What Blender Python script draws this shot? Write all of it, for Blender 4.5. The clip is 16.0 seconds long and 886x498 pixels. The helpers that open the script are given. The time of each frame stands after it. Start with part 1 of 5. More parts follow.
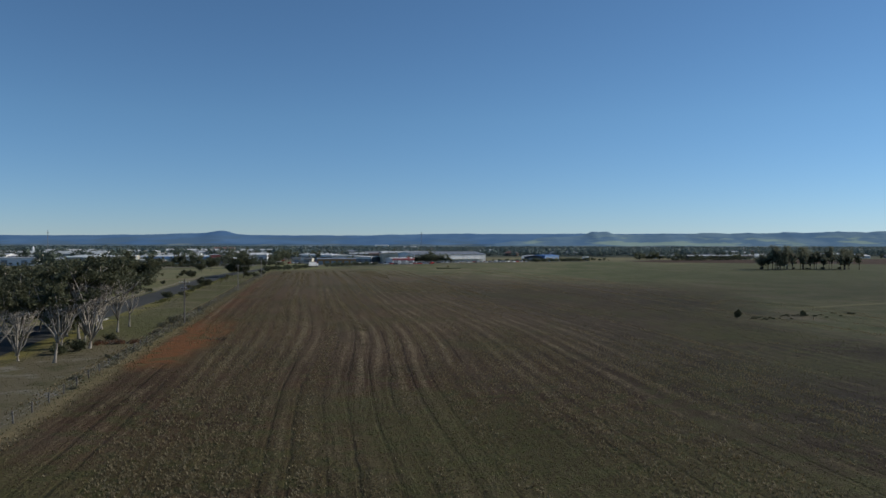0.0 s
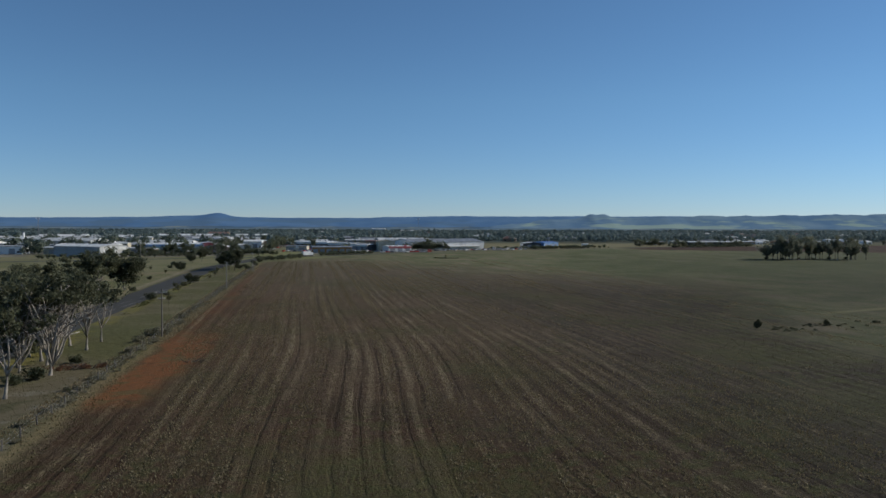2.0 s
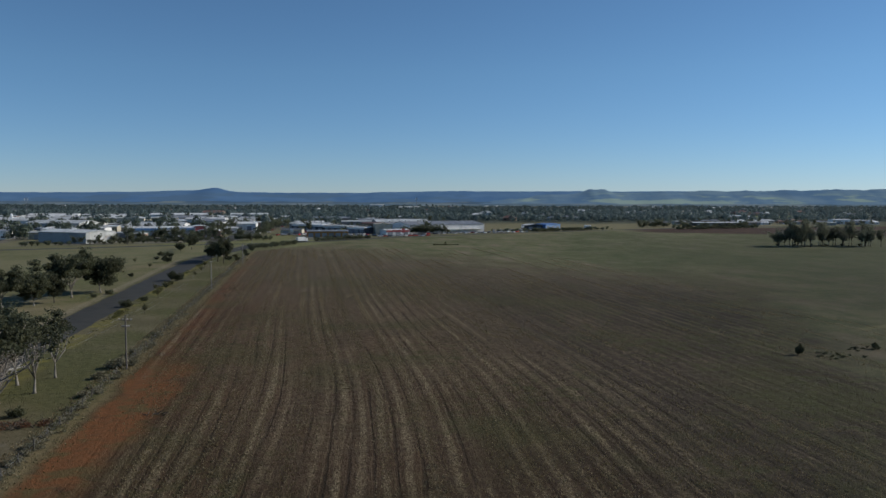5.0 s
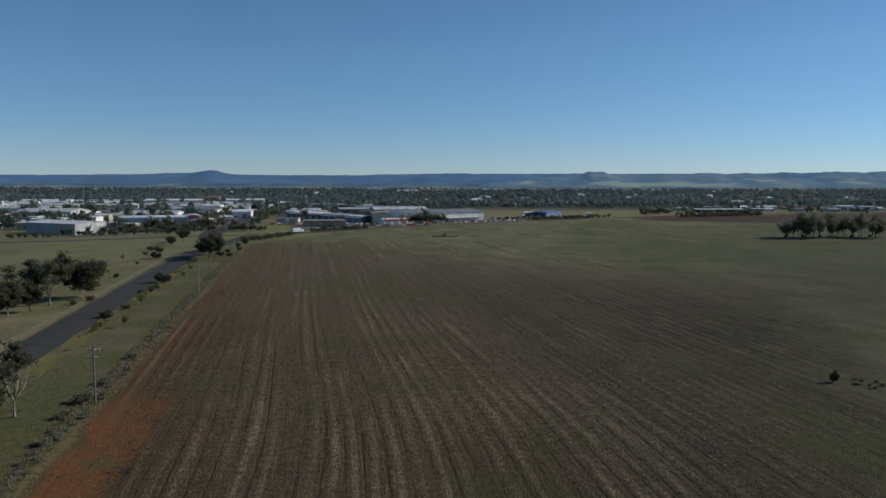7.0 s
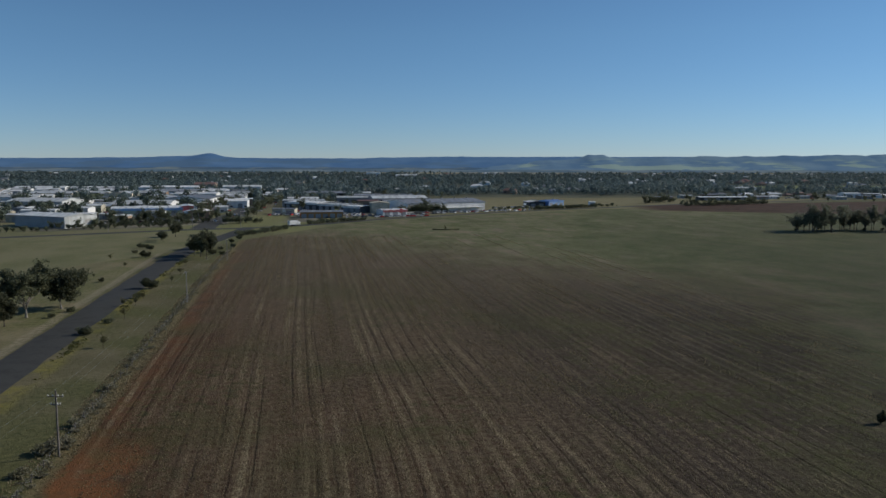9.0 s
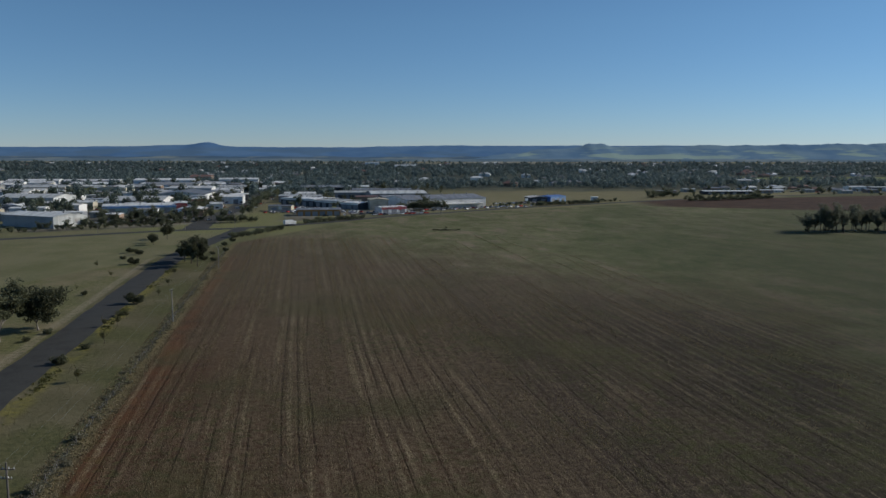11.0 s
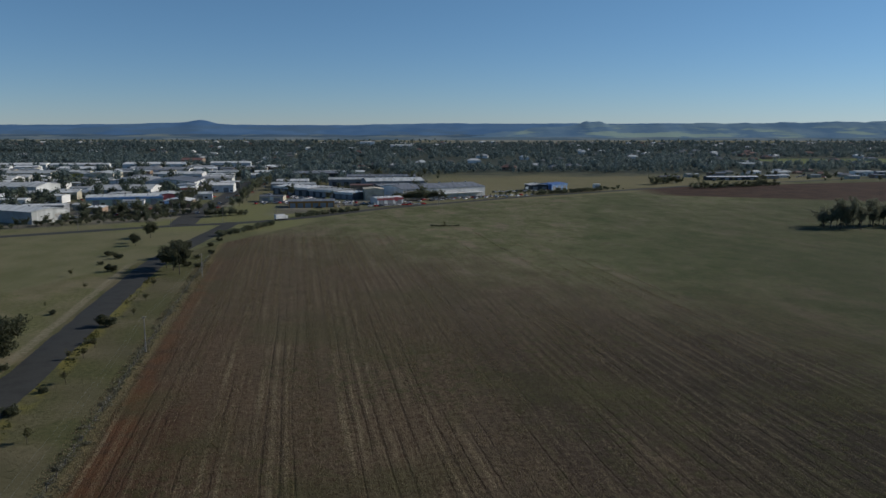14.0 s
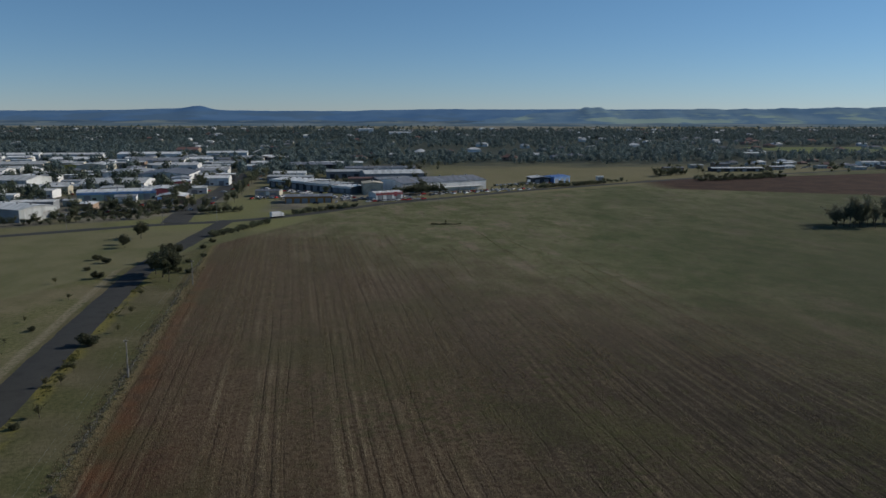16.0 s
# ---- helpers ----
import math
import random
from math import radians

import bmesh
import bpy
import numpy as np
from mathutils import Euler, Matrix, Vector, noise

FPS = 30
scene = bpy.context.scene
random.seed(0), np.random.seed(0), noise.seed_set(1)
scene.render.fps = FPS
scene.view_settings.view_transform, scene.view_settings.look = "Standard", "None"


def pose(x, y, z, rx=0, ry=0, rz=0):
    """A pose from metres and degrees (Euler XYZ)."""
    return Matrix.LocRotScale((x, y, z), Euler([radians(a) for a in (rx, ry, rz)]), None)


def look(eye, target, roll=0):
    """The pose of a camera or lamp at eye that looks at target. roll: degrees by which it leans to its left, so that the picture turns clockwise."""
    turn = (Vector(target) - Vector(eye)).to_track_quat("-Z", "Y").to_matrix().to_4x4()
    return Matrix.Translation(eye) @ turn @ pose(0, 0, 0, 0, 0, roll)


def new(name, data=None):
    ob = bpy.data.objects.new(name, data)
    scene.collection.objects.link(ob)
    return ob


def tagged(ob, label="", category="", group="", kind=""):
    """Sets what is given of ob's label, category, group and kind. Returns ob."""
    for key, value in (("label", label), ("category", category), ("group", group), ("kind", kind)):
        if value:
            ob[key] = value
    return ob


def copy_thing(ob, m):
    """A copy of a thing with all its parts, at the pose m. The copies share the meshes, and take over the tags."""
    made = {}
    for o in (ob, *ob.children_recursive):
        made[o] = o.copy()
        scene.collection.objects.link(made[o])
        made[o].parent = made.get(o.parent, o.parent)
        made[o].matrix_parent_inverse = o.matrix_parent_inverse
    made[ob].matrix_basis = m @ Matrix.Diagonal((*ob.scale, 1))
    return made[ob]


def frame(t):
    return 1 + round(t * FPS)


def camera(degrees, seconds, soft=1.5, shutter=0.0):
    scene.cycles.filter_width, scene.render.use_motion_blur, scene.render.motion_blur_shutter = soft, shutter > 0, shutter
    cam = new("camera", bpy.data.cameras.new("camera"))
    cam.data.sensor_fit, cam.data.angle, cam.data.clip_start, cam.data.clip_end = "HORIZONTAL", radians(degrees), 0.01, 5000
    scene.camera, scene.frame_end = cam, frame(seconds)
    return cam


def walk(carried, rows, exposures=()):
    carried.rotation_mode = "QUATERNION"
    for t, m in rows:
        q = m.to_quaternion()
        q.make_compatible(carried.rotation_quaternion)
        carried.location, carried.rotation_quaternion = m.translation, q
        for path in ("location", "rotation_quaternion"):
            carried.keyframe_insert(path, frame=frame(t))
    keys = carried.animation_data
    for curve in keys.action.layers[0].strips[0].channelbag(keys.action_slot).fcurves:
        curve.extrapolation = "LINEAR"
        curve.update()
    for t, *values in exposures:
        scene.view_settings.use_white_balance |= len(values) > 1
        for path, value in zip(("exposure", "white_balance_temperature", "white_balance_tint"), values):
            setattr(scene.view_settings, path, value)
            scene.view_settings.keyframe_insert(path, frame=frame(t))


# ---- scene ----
cam = camera(60.0, 16.0, soft=1.5)
PATH = [
    (0, (-0.00, 0.00, 17.20), (5.10, 99.87, 16.59), 0.10),
    (0.5, (0.10, 3.17, 18.41), (5.34, 103.03, 17.16), 0.12),
    (1, (0.18, 6.38, 19.66), (5.50, 106.22, 17.79), 0.14),
    (1.5, (0.26, 9.59, 20.96), (5.65, 109.42, 18.51), 0.14),
    (2, (0.32, 12.80, 22.28), (5.79, 112.60, 19.29), 0.15),
    (2.5, (0.33, 16.01, 23.57), (5.88, 115.79, 20.11), 0.15),
    (3, (0.31, 19.24, 24.82), (5.91, 119.00, 20.88), 0.14),
    (3.5, (0.30, 22.50, 26.04), (5.97, 122.23, 21.54), 0.14),
    (4, (0.30, 25.78, 27.28), (5.99, 125.48, 22.10), 0.14),
    (6.5, (0.69, 42.70, 34.04), (6.51, 142.20, 25.92), 0.17),
    (7, (0.60, 46.21, 35.47), (6.52, 145.65, 26.69), 0.15),
    (7.5, (0.49, 49.73, 36.91), (6.48, 149.11, 27.50), 0.14),
    (8, (0.42, 53.35, 38.36), (6.43, 152.66, 28.36), 0.13),
    (8.5, (0.37, 57.07, 39.83), (6.40, 156.33, 29.28), 0.14),
    (9, (0.37, 60.86, 41.33), (6.42, 160.06, 30.27), 0.15),
    (11.5, (0.38, 79.24, 49.03), (6.62, 178.19, 36.00), 0.14),
    (12, (0.36, 83.06, 50.49), (6.66, 181.94, 36.97), 0.14),
    (12.5, (0.34, 86.89, 51.95), (6.72, 185.70, 37.93), 0.14),
    (13, (0.33, 90.74, 53.38), (6.80, 189.46, 38.85), 0.14),
    (13.5, (0.31, 94.55, 54.79), (6.89, 193.19, 39.73), 0.14),
    (14, (0.27, 98.29, 56.17), (6.95, 196.84, 40.59), 0.15),
    (14.5, (0.19, 101.95, 57.54), (6.92, 200.43, 41.49), 0.15),
    (15, (0.13, 105.61, 58.91), (6.90, 204.00, 42.40), 0.15),
    (15.5, (0.07, 109.26, 60.30), (6.88, 207.56, 43.29), 0.15),
    (16, (0.00, 112.90, 61.71), (6.83, 211.12, 44.25), 0.16),
]
walk(cam, [(t, look(eye, target, roll)) for t, eye, target, roll in PATH], exposures=[(0, 0.08, 6100, 10), (4, 0.04, 6100, 10), (9, -0.06, 6100, 10), (16, -0.24, 6100, 10)])

# ---- daylight: low afternoon sun from the right and a little ahead ----
SUN_ELEV, SUN_AZ = radians(28), radians(76)  # azimuth clockwise from +y
world = bpy.data.worlds.new("sky")
scene.world = world
world.use_nodes = True
wn = world.node_tree.nodes
sky = wn.new("ShaderNodeTexSky")
sky.sky_type, sky.sun_disc = "NISHITA", False
sky.sun_elevation, sky.sun_rotation = SUN_ELEV, SUN_AZ
sky.air_density, sky.dust_density, sky.ozone_density = 0.75, 0.0, 8.0
wn["Background"].inputs["Strength"].default_value = 0.098
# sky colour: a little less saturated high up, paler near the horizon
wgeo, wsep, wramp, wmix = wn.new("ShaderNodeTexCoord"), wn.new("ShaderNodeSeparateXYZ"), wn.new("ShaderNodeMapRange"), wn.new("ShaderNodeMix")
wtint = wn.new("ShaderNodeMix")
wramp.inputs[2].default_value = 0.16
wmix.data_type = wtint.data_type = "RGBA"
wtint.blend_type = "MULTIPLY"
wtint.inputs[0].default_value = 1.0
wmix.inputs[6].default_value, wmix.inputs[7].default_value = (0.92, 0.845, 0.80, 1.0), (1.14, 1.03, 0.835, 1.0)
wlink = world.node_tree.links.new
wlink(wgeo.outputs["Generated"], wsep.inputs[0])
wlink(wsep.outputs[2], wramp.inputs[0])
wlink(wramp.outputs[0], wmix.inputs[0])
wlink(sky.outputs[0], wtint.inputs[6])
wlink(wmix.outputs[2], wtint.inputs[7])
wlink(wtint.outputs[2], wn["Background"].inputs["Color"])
sun_dir = Vector((math.sin(SUN_AZ) * math.cos(SUN_ELEV), math.cos(SUN_AZ) * math.cos(SUN_ELEV), math.sin(SUN_ELEV)))
sun = new("sun", bpy.data.lights.new("sun", "SUN"))
sun.data.energy, sun.data.angle, sun.data.color = 3.9, radians(0.5), (1.0, 0.90, 0.75)
sun.matrix_world = look(sun_dir * 300, (0, 0, 0))


# ---- node arithmetic ----
class Sock:
    """A node socket that can be used in sums."""

    def __init__(self, tree, out):
        self.tree, self.out = tree, out

    def math(self, op, *others):
        n = self.tree.nodes.new("ShaderNodeMath")
        n.operation = op
        for i, v in enumerate((self, *others)):
            if isinstance(v, Sock):
                self.tree.links.new(v.out, n.inputs[i])
            else:
                n.inputs[i].default_value = v
        return Sock(self.tree, n.outputs[0])

    def __add__(self, o):
        return self.math("ADD", o)

    def __sub__(self, o):
        return self.math("SUBTRACT", o)

    def __mul__(self, o):
        return self.math("MULTIPLY", o)

    def step(self, lo, hi):
        """0 below lo, 1 above hi, smooth between."""
        n = self.tree.nodes.new("ShaderNodeMapRange")
        n.interpolation_type = "SMOOTHSTEP"
        self.tree.links.new(self.out, n.inputs[0])
        n.inputs[1].default_value, n.inputs[2].default_value = lo, hi
        return Sock(self.tree, n.outputs[0])

    def inv(self):
        return Sock.math(self * -1.0, "ADD", 1.0)


class Mat:
    """A principled material under construction."""

    def __init__(self, name, rough=0.9, metal=0.0, spec=0.3):
        self.m = bpy.data.materials.new(name)
        self.m.use_nodes = True
        self.t = self.m.node_tree
        self.b = self.t.nodes["Principled BSDF"]
        self.b.inputs["Roughness"].default_value = rough
        self.b.inputs["Metallic"].default_value = metal
        self.b.inputs["Specular IOR Level"].default_value = spec
        self.geo = self.t.nodes.new("ShaderNodeNewGeometry")

    def pos(self):
        return self.geo.outputs["Position"]

    def axes(self, vec=None):
        n = self.t.nodes.new("ShaderNodeSeparateXYZ")
        self.t.links.new(vec or self.pos(), n.inputs[0])
        return [Sock(self.t, o) for o in n.outputs]

    def vec(self, x, y, z):
        n = self.t.nodes.new("ShaderNodeCombineXYZ")
        for i, v in enumerate((x, y, z)):
            if isinstance(v, Sock):
                self.t.links.new(v.out, n.inputs[i])
            else:
                n.inputs[i].default_value = v
        return n.outputs[0]

    def noise(self, scale, vec=None, detail=3.0, rough=0.55):
        n = self.t.nodes.new("ShaderNodeTexNoise")
        n.inputs["Scale"].default_value, n.inputs["Detail"].default_value = scale, detail
        n.inputs["Roughness"].default_value = rough
        self.t.links.new(vec or self.pos(), n.inputs["Vector"])
        return Sock(self.t, n.outputs["Fac"])

    def rand(self, island=False):
        if island:
            return Sock(self.t, self.geo.outputs["Random Per Island"])
        n = self.t.nodes.new("ShaderNodeObjectInfo")
        return Sock(self.t, n.outputs["Random"])

    def mix(self, fac, a, b):
        n = self.t.nodes.new("ShaderNodeMix")
        n.data_type = "RGBA"
        for sock, v in ((n.inputs[0], fac), (n.inputs[6], a), (n.inputs[7], b)):
            if isinstance(v, Sock):
                self.t.links.new(v.out, sock)
            elif isinstance(v, tuple):
                sock.default_value = (*v, 1.0)[:4]
            elif isinstance(v, (int, float)):
                sock.default_value = v
            else:
                self.t.links.new(v, sock)
        return n.outputs[2]

    def gain(self, col, fac):
        """Colour times a number."""
        n = self.t.nodes.new("ShaderNodeVectorMath")
        n.operation = "SCALE"
        if isinstance(col, tuple):
            n.inputs[0].default_value = col[:3]
        else:
            self.t.links.new(col, n.inputs[0])
        if isinstance(fac, Sock):
            self.t.links.new(fac.out, n.inputs["Scale"])
        else:
            n.inputs["Scale"].default_value = fac
        return n.outputs[0]

    def colour(self, col):
        if isinstance(col, tuple):
            self.b.inputs["Base Color"].default_value = (*col, 1.0)[:4]
        else:
            self.t.links.new(col, self.b.inputs["Base Color"])
        return self

    def bump(self, height, strength=0.5, distance=0.1):
        n = self.t.nodes.new("ShaderNodeBump")
        n.inputs["Strength"].default_value, n.inputs["Distance"].default_value = strength, distance
        self.t.links.new(height.out, n.inputs["Height"])
        self.t.links.new(n.outputs[0], self.b.inputs["Normal"])
        return self


def worn(name, col, dark=None, scale=0.6, rough=0.7, metal=0.0, spec=0.3, vary=0.25):
    """A plain surface with grain, stains and a little change from object to object."""
    k = Mat(name, rough, metal, spec)
    dark = dark or tuple(c * 0.6 for c in col)
    f = k.noise(scale, detail=5.0).step(0.42, 0.72) * 0.7
    c = k.mix(f, col, dark)
    g = k.noise(scale * 9.0).math("MULTIPLY", 0.35) + k.rand() * vary
    k.colour(k.gain(c, g + (0.83 - vary / 2)))
    k.bump(k.noise(scale * 12.0), 0.2, 0.02)
    return k.m


def leaf_mat(name, a, b, c):
    """Foliage: three greens, by clump and by leaf, that lets some light through."""
    k = Mat(name, 0.6, 0.0, 0.25)
    x = k.mix(k.rand(True), a, b)
    x = k.mix(k.noise(0.35).step(0.45, 0.7), x, c)
    x = k.gain(x, k.rand() * 0.35 + 0.82)
    k.colour(x)
    tr = k.t.nodes.new("ShaderNodeBsdfTranslucent")
    k.t.links.new(x, tr.inputs["Color"])
    mx = k.t.nodes.new("ShaderNodeMixShader")
    mx.inputs[0].default_value = 0.42
    k.t.links.new(k.b.outputs[0], mx.inputs[1])
    k.t.links.new(tr.outputs[0], mx.inputs[2])
    k.t.links.new(mx.outputs[0], k.t.nodes["Material Output"].inputs["Surface"])
    return k.m


# the road and fence run along one line; across is the distance from it
def across(k, x, y):
    return x * 0.9932 + y * 0.1167


def along(k, x, y):
    return y * 0.9932 - x * 0.1167


ROW = 2.7  # metres between sown rows


def make_ground_mat():
    k = Mat("paddocks_and_ploughed_soil", 0.95, 0.0, 0.08)
    x, y, z = k.axes()
    u, s = across(k, x, y), along(k, x, y)
    big = k.noise(0.010, detail=4.0)
    mid = k.noise(0.055, detail=5.0)
    fine = k.noise(0.8, detail=5.0, rough=0.7)
    speck = k.noise(3.2, detail=3.0, rough=0.75)
    # sown rows: they swing aside at the near end of the field and wander a little
    swing = s.step(72.0, 165.0).inv() * u.step(-22.0, 2.0) * u.step(30.0, 80.0).inv() * 6.0
    ur = u + swing - (s * 0.021).math("SINE") * 0.7 - (s * 0.0093 + 1.0).math("SINE") * 1.2 + (k.noise(1.0, k.vec(u * 0.22, s * 0.009, 2.0), detail=2.0) - 0.5) * 2.6 + (k.noise(0.3, detail=2.0) - 0.5) * 0.5
    clod = k.noise(1.0, k.vec(ur * 2.4, s * 0.85, 5.0), detail=4.0, rough=0.75)
    thin = k.noise(1.0, k.vec(ur * 1.9, s * 0.02, 9.0), detail=2.0)
    strips = k.noise(1.0, k.vec(ur * 0.46, s * 0.005, 0.0), detail=1.0)
    patchy = k.noise(0.03, detail=5.0)
    wave = (ur * (2.0 * math.pi / ROW)).math("SINE")
    blot0 = k.noise(1.0, k.vec(ur * 0.10, s * 0.035, 15.0), detail=5.0, rough=0.65)
    fine_wave = (ur * (2.0 * math.pi / 0.9) + mid * 4.0).math("SINE")
    power = k.noise(1.0, k.vec(ur * (0.5 / ROW), s * 0.006, 31.0), detail=2.0)
    streak = k.noise(1.0, k.vec(ur * 0.9, s * 0.05, 13.0), detail=4.0, rough=0.65)
    # bare soil: redder towards the fence, dark and purplish in broad swaths
    soil = k.mix(mid.step(0.35, 0.65), (0.060, 0.037, 0.021), (0.086, 0.055, 0.031))
    soil = k.mix(big.step(0.45, 0.62) * 0.6, soil, (0.088, 0.045, 0.024))
    soil = k.mix((u + patchy * 40.0 - 20.0).step(-16.0, 16.0).inv() * s.step(120.0, 175.0) * 0.6, soil, (0.098, 0.049, 0.026))
    soil = k.mix((u + mid * 20.0 - 10.0).step(28.0, 60.0) * 0.55, soil, (0.066, 0.047, 0.035))
    # darker towards the right: first at the near end, then further out
    dark_near = (u + patchy * 60.0 - 30.0).step(-10.0, 70.0) * (s + patchy * 80.0 - 40.0).step(95.0, 190.0).inv()
    soil = k.mix(dark_near * 0.92, soil, (0.030, 0.025, 0.016))
    dark_right = (u + patchy * 50.0 - 25.0).step(30.0, 105.0) * (s + patchy * 100.0 - 50.0).step(230.0, 400.0).inv()
    soil = k.mix(dark_right * 0.9, soil, (0.032, 0.028, 0.020))
    straw = k.mix(speck.step(0.40, 0.62), (0.150, 0.117, 0.070), (0.330, 0.270, 0.165))
    dull = k.mix(fine.step(0.35, 0.65), (0.128, 0.100, 0.063), (0.180, 0.144, 0.093))
    weed = k.mix(speck.step(0.35, 0.65), (0.044, 0.050, 0.018), (0.092, 0.090, 0.034))
    red = k.mix(fine.step(0.35, 0.7), (0.185, 0.080, 0.032), (0.105, 0.052, 0.024))
    # a film of chaff over the soil, then pale drilled rows broken into clods, then fine lines between them
    chaffy = (s + patchy * 90.0 - 45.0).step(80.0, 175.0) * (u + patchy * 40.0 - 20.0).step(-26.0, -6.0)
    col = k.mix(chaffy * fine.step(0.30, 0.62) * (dark_right * -0.55 + 0.60), soil, dull)
    col = k.mix(wave.step(0.15, 0.85) * power.step(0.38, 0.58) * clod.step(0.38, 0.54) * (blot0.step(0.36, 0.58) * 0.75 + 0.25) * (u.step(18.0, 75.0) * -0.62 + 1.0) * (s.step(70.0, 130.0) * 0.6 + 0.4), col, straw)
    col = k.mix(streak.step(0.56, 0.66) * clod.step(0.42, 0.56) * 0.62, col, straw)
    drift = k.noise(1.0, k.vec(ur * 0.16, s * 0.06, 71.0), detail=6.0, rough=0.7)
    col = k.mix(drift.step(0.54, 0.66) * clod.step(0.36, 0.56) * u.step(15.0, 60.0) * 0.55, col, dull)
    col = k.mix(drift.step(0.36, 0.46).inv() * u.step(15.0, 60.0) * 0.5, col, weed)
    col = k.mix(fine_wave.step(0.3, 0.9) * clod.step(0.45, 0.60) * 0.16, col, straw)
    # dark furrow lines: soil with the furrows' shade put into its colour
    furrow = wave.step(-0.99, -0.80).inv() * power.step(0.34, 0.50) * k.noise(1.0, k.vec(ur * 0.3, s * 0.02, 44.0), detail=4.0).step(0.38, 0.54)
    col = k.mix(furrow * fine.step(0.22, 0.45) * 0.5, col, (0.034, 0.024, 0.015))
    tufty = k.noise(0.32, detail=4.0, rough=0.7).step(0.48, 0.60) * k.noise(0.018, k.vec(x, y, 21.0), detail=3.0).step(0.40, 0.58)
    col = k.mix(tufty * 0.7, col, weed)
    green1 = (k.noise(0.022, detail=4.0) + s.step(50.0, 125.0).inv() * 0.10 + fine * 0.12 - 0.06).step(0.49, 0.66)
    col = k.mix(green1 * speck.step(0.34, 0.56) * 0.8, col, weed)
    # a broad swath of dark bare soil
    lane = u + mid * 9.0 - 4.5 + patchy * 8.0 - 4.0
    swath = lane.step(53.0, 56.0) * lane.step(64.0, 69.0).inv() * s.step(360.0, 440.0).inv()
    col = k.mix(swath * clod.step(0.30, 0.62).inv() * 0.8, col, (0.046, 0.034, 0.028))
    # lighter towards the far end, in drawn-out streaks
    smear = k.noise(1.0, k.vec(ur * 0.10, s * 0.020, 7.0), detail=5.0, rough=0.6)
    col = k.mix((s + smear * 160.0 - 80.0).step(190.0, 400.0) * 0.50, col, (0.152, 0.124, 0.084))
    # turf towards the far end and beyond the ploughing
    turf = k.mix((mid * 0.5 + fine * 0.5).step(0.36, 0.64), (0.108, 0.113, 0.056), (0.152, 0.148, 0.080))
    turf = k.mix(smear.step(0.52, 0.66) * 0.6, turf, (0.190, 0.150, 0.110))
    sward = k.noise(1.0, k.vec(u * 0.05, s * 0.028, 17.0), detail=8.0, rough=0.7)
    turf = k.mix(sward.step(0.47, 0.62) * 0.75, turf, (0.066, 0.084, 0.030))
    turf = k.mix((sward.step(0.36, 0.45).inv()) * 0.8, turf, (0.185, 0.150, 0.106))
    wispy = k.noise(1.0, k.vec(u * 0.15, s * 0.075, 55.0), detail=7.0, rough=0.7)
    turf = k.mix(wispy.step(0.53, 0.66) * 0.55, turf, (0.205, 0.165, 0.108))
    turf = k.mix(wispy.step(0.36, 0.46).inv() * 0.45, turf, (0.070, 0.074, 0.034))
    lushy = k.noise(0.012, k.vec(x, y * 0.6, 40.0), detail=4.0).step(0.46, 0.62) * u.step(70.0, 170.0)
    turf = k.mix(lushy * 0.45, turf, (0.050, 0.070, 0.026))
    turf = k.mix((u + patchy * 60.0 - 30.0).step(90.0, 220.0) * (s - u * 0.8 + patchy * 120.0 - 60.0).step(130.0, 420.0).inv() * 0.6, turf, (0.044, 0.052, 0.024))
    turf = k.mix(u.step(150.0, 260.0) * (s + patchy * 160.0 - 80.0).step(520.0, 720.0).inv() * 0.4, turf, (0.050, 0.062, 0.027))
    wisp = (patchy - 0.5) * 150.0 + (smear - 0.5) * 200.0 + (strips - 0.5) * 90.0
    far_turf = (s + u * 1.6 + wisp).step(430.0, 640.0)
    right_turf = (u - s.math("MAXIMUM", 150.0) * 0.5 + (patchy - 0.5) * 30.0 + (mid - 0.5) * 24.0 + (strips - 0.5) * 12.0).step(12.0, 34.0)
    turfed = far_turf.math("MAXIMUM", right_turf)
    col = k.mix(turfed * 0.92, col, k.gain(turf, s.step(220.0, 400.0) * 0.46 + 0.90))
    blot = k.noise(0.085, k.vec(x, y, 90.0), detail=6.0, rough=0.68)
    col = k.mix(blot.step(0.54, 0.66) * 0.40, col, (0.062, 0.048, 0.033))
    col = k.gain(col, blot * 0.6 + 0.49)
    # scrape of dark earth near the lone bush, and dry grass on the rise behind it
    scrape = ((s - 152.0 + (u - 86.0) * 0.75).math("ABSOLUTE") + mid * 5.0).step(2.6, 4.0).inv() * (u - 87.0).math("ABSOLUTE").step(5.0, 9.0).inv()
    col = k.mix(scrape * 0.8, col, (0.049, 0.041, 0.020))
    rise = ((y - x * 0.48 - 152.0).math("ABSOLUTE") + mid * 5.0).step(2.8, 5.0).inv() * x.step(98.0, 118.0)
    col = k.mix(rise * 0.6, col, (0.145, 0.132, 0.067))
    # bare red earth along the fence
    bare = u + (mid - 0.5) * 7.0 + (patchy - 0.5) * 5.0
    edge = bare.step(-26.5, -25.0) * (bare - (s - 110.0) * 0.06).step(-21.0, -17.5).inv()
    margin = bare.step(-26.5, -25.0) * bare.step(-23.0, -19.5).inv()
    along_s = s + (mid - 0.5) * 22.0
    patch = along_s.step(106.0, 118.0) * along_s.step(160.0, 186.0).inv()
    strip = along_s.step(150.0, 185.0) * s.step(360.0, 470.0).inv() * 0.34
    crumbs = k.noise(0.16, detail=5.0)
    col = k.mix((edge * patch * crumbs.step(0.30, 0.44) + margin * strip * crumbs.step(0.36, 0.56)).math("MINIMUM", 1.0) * 0.95, col, red)
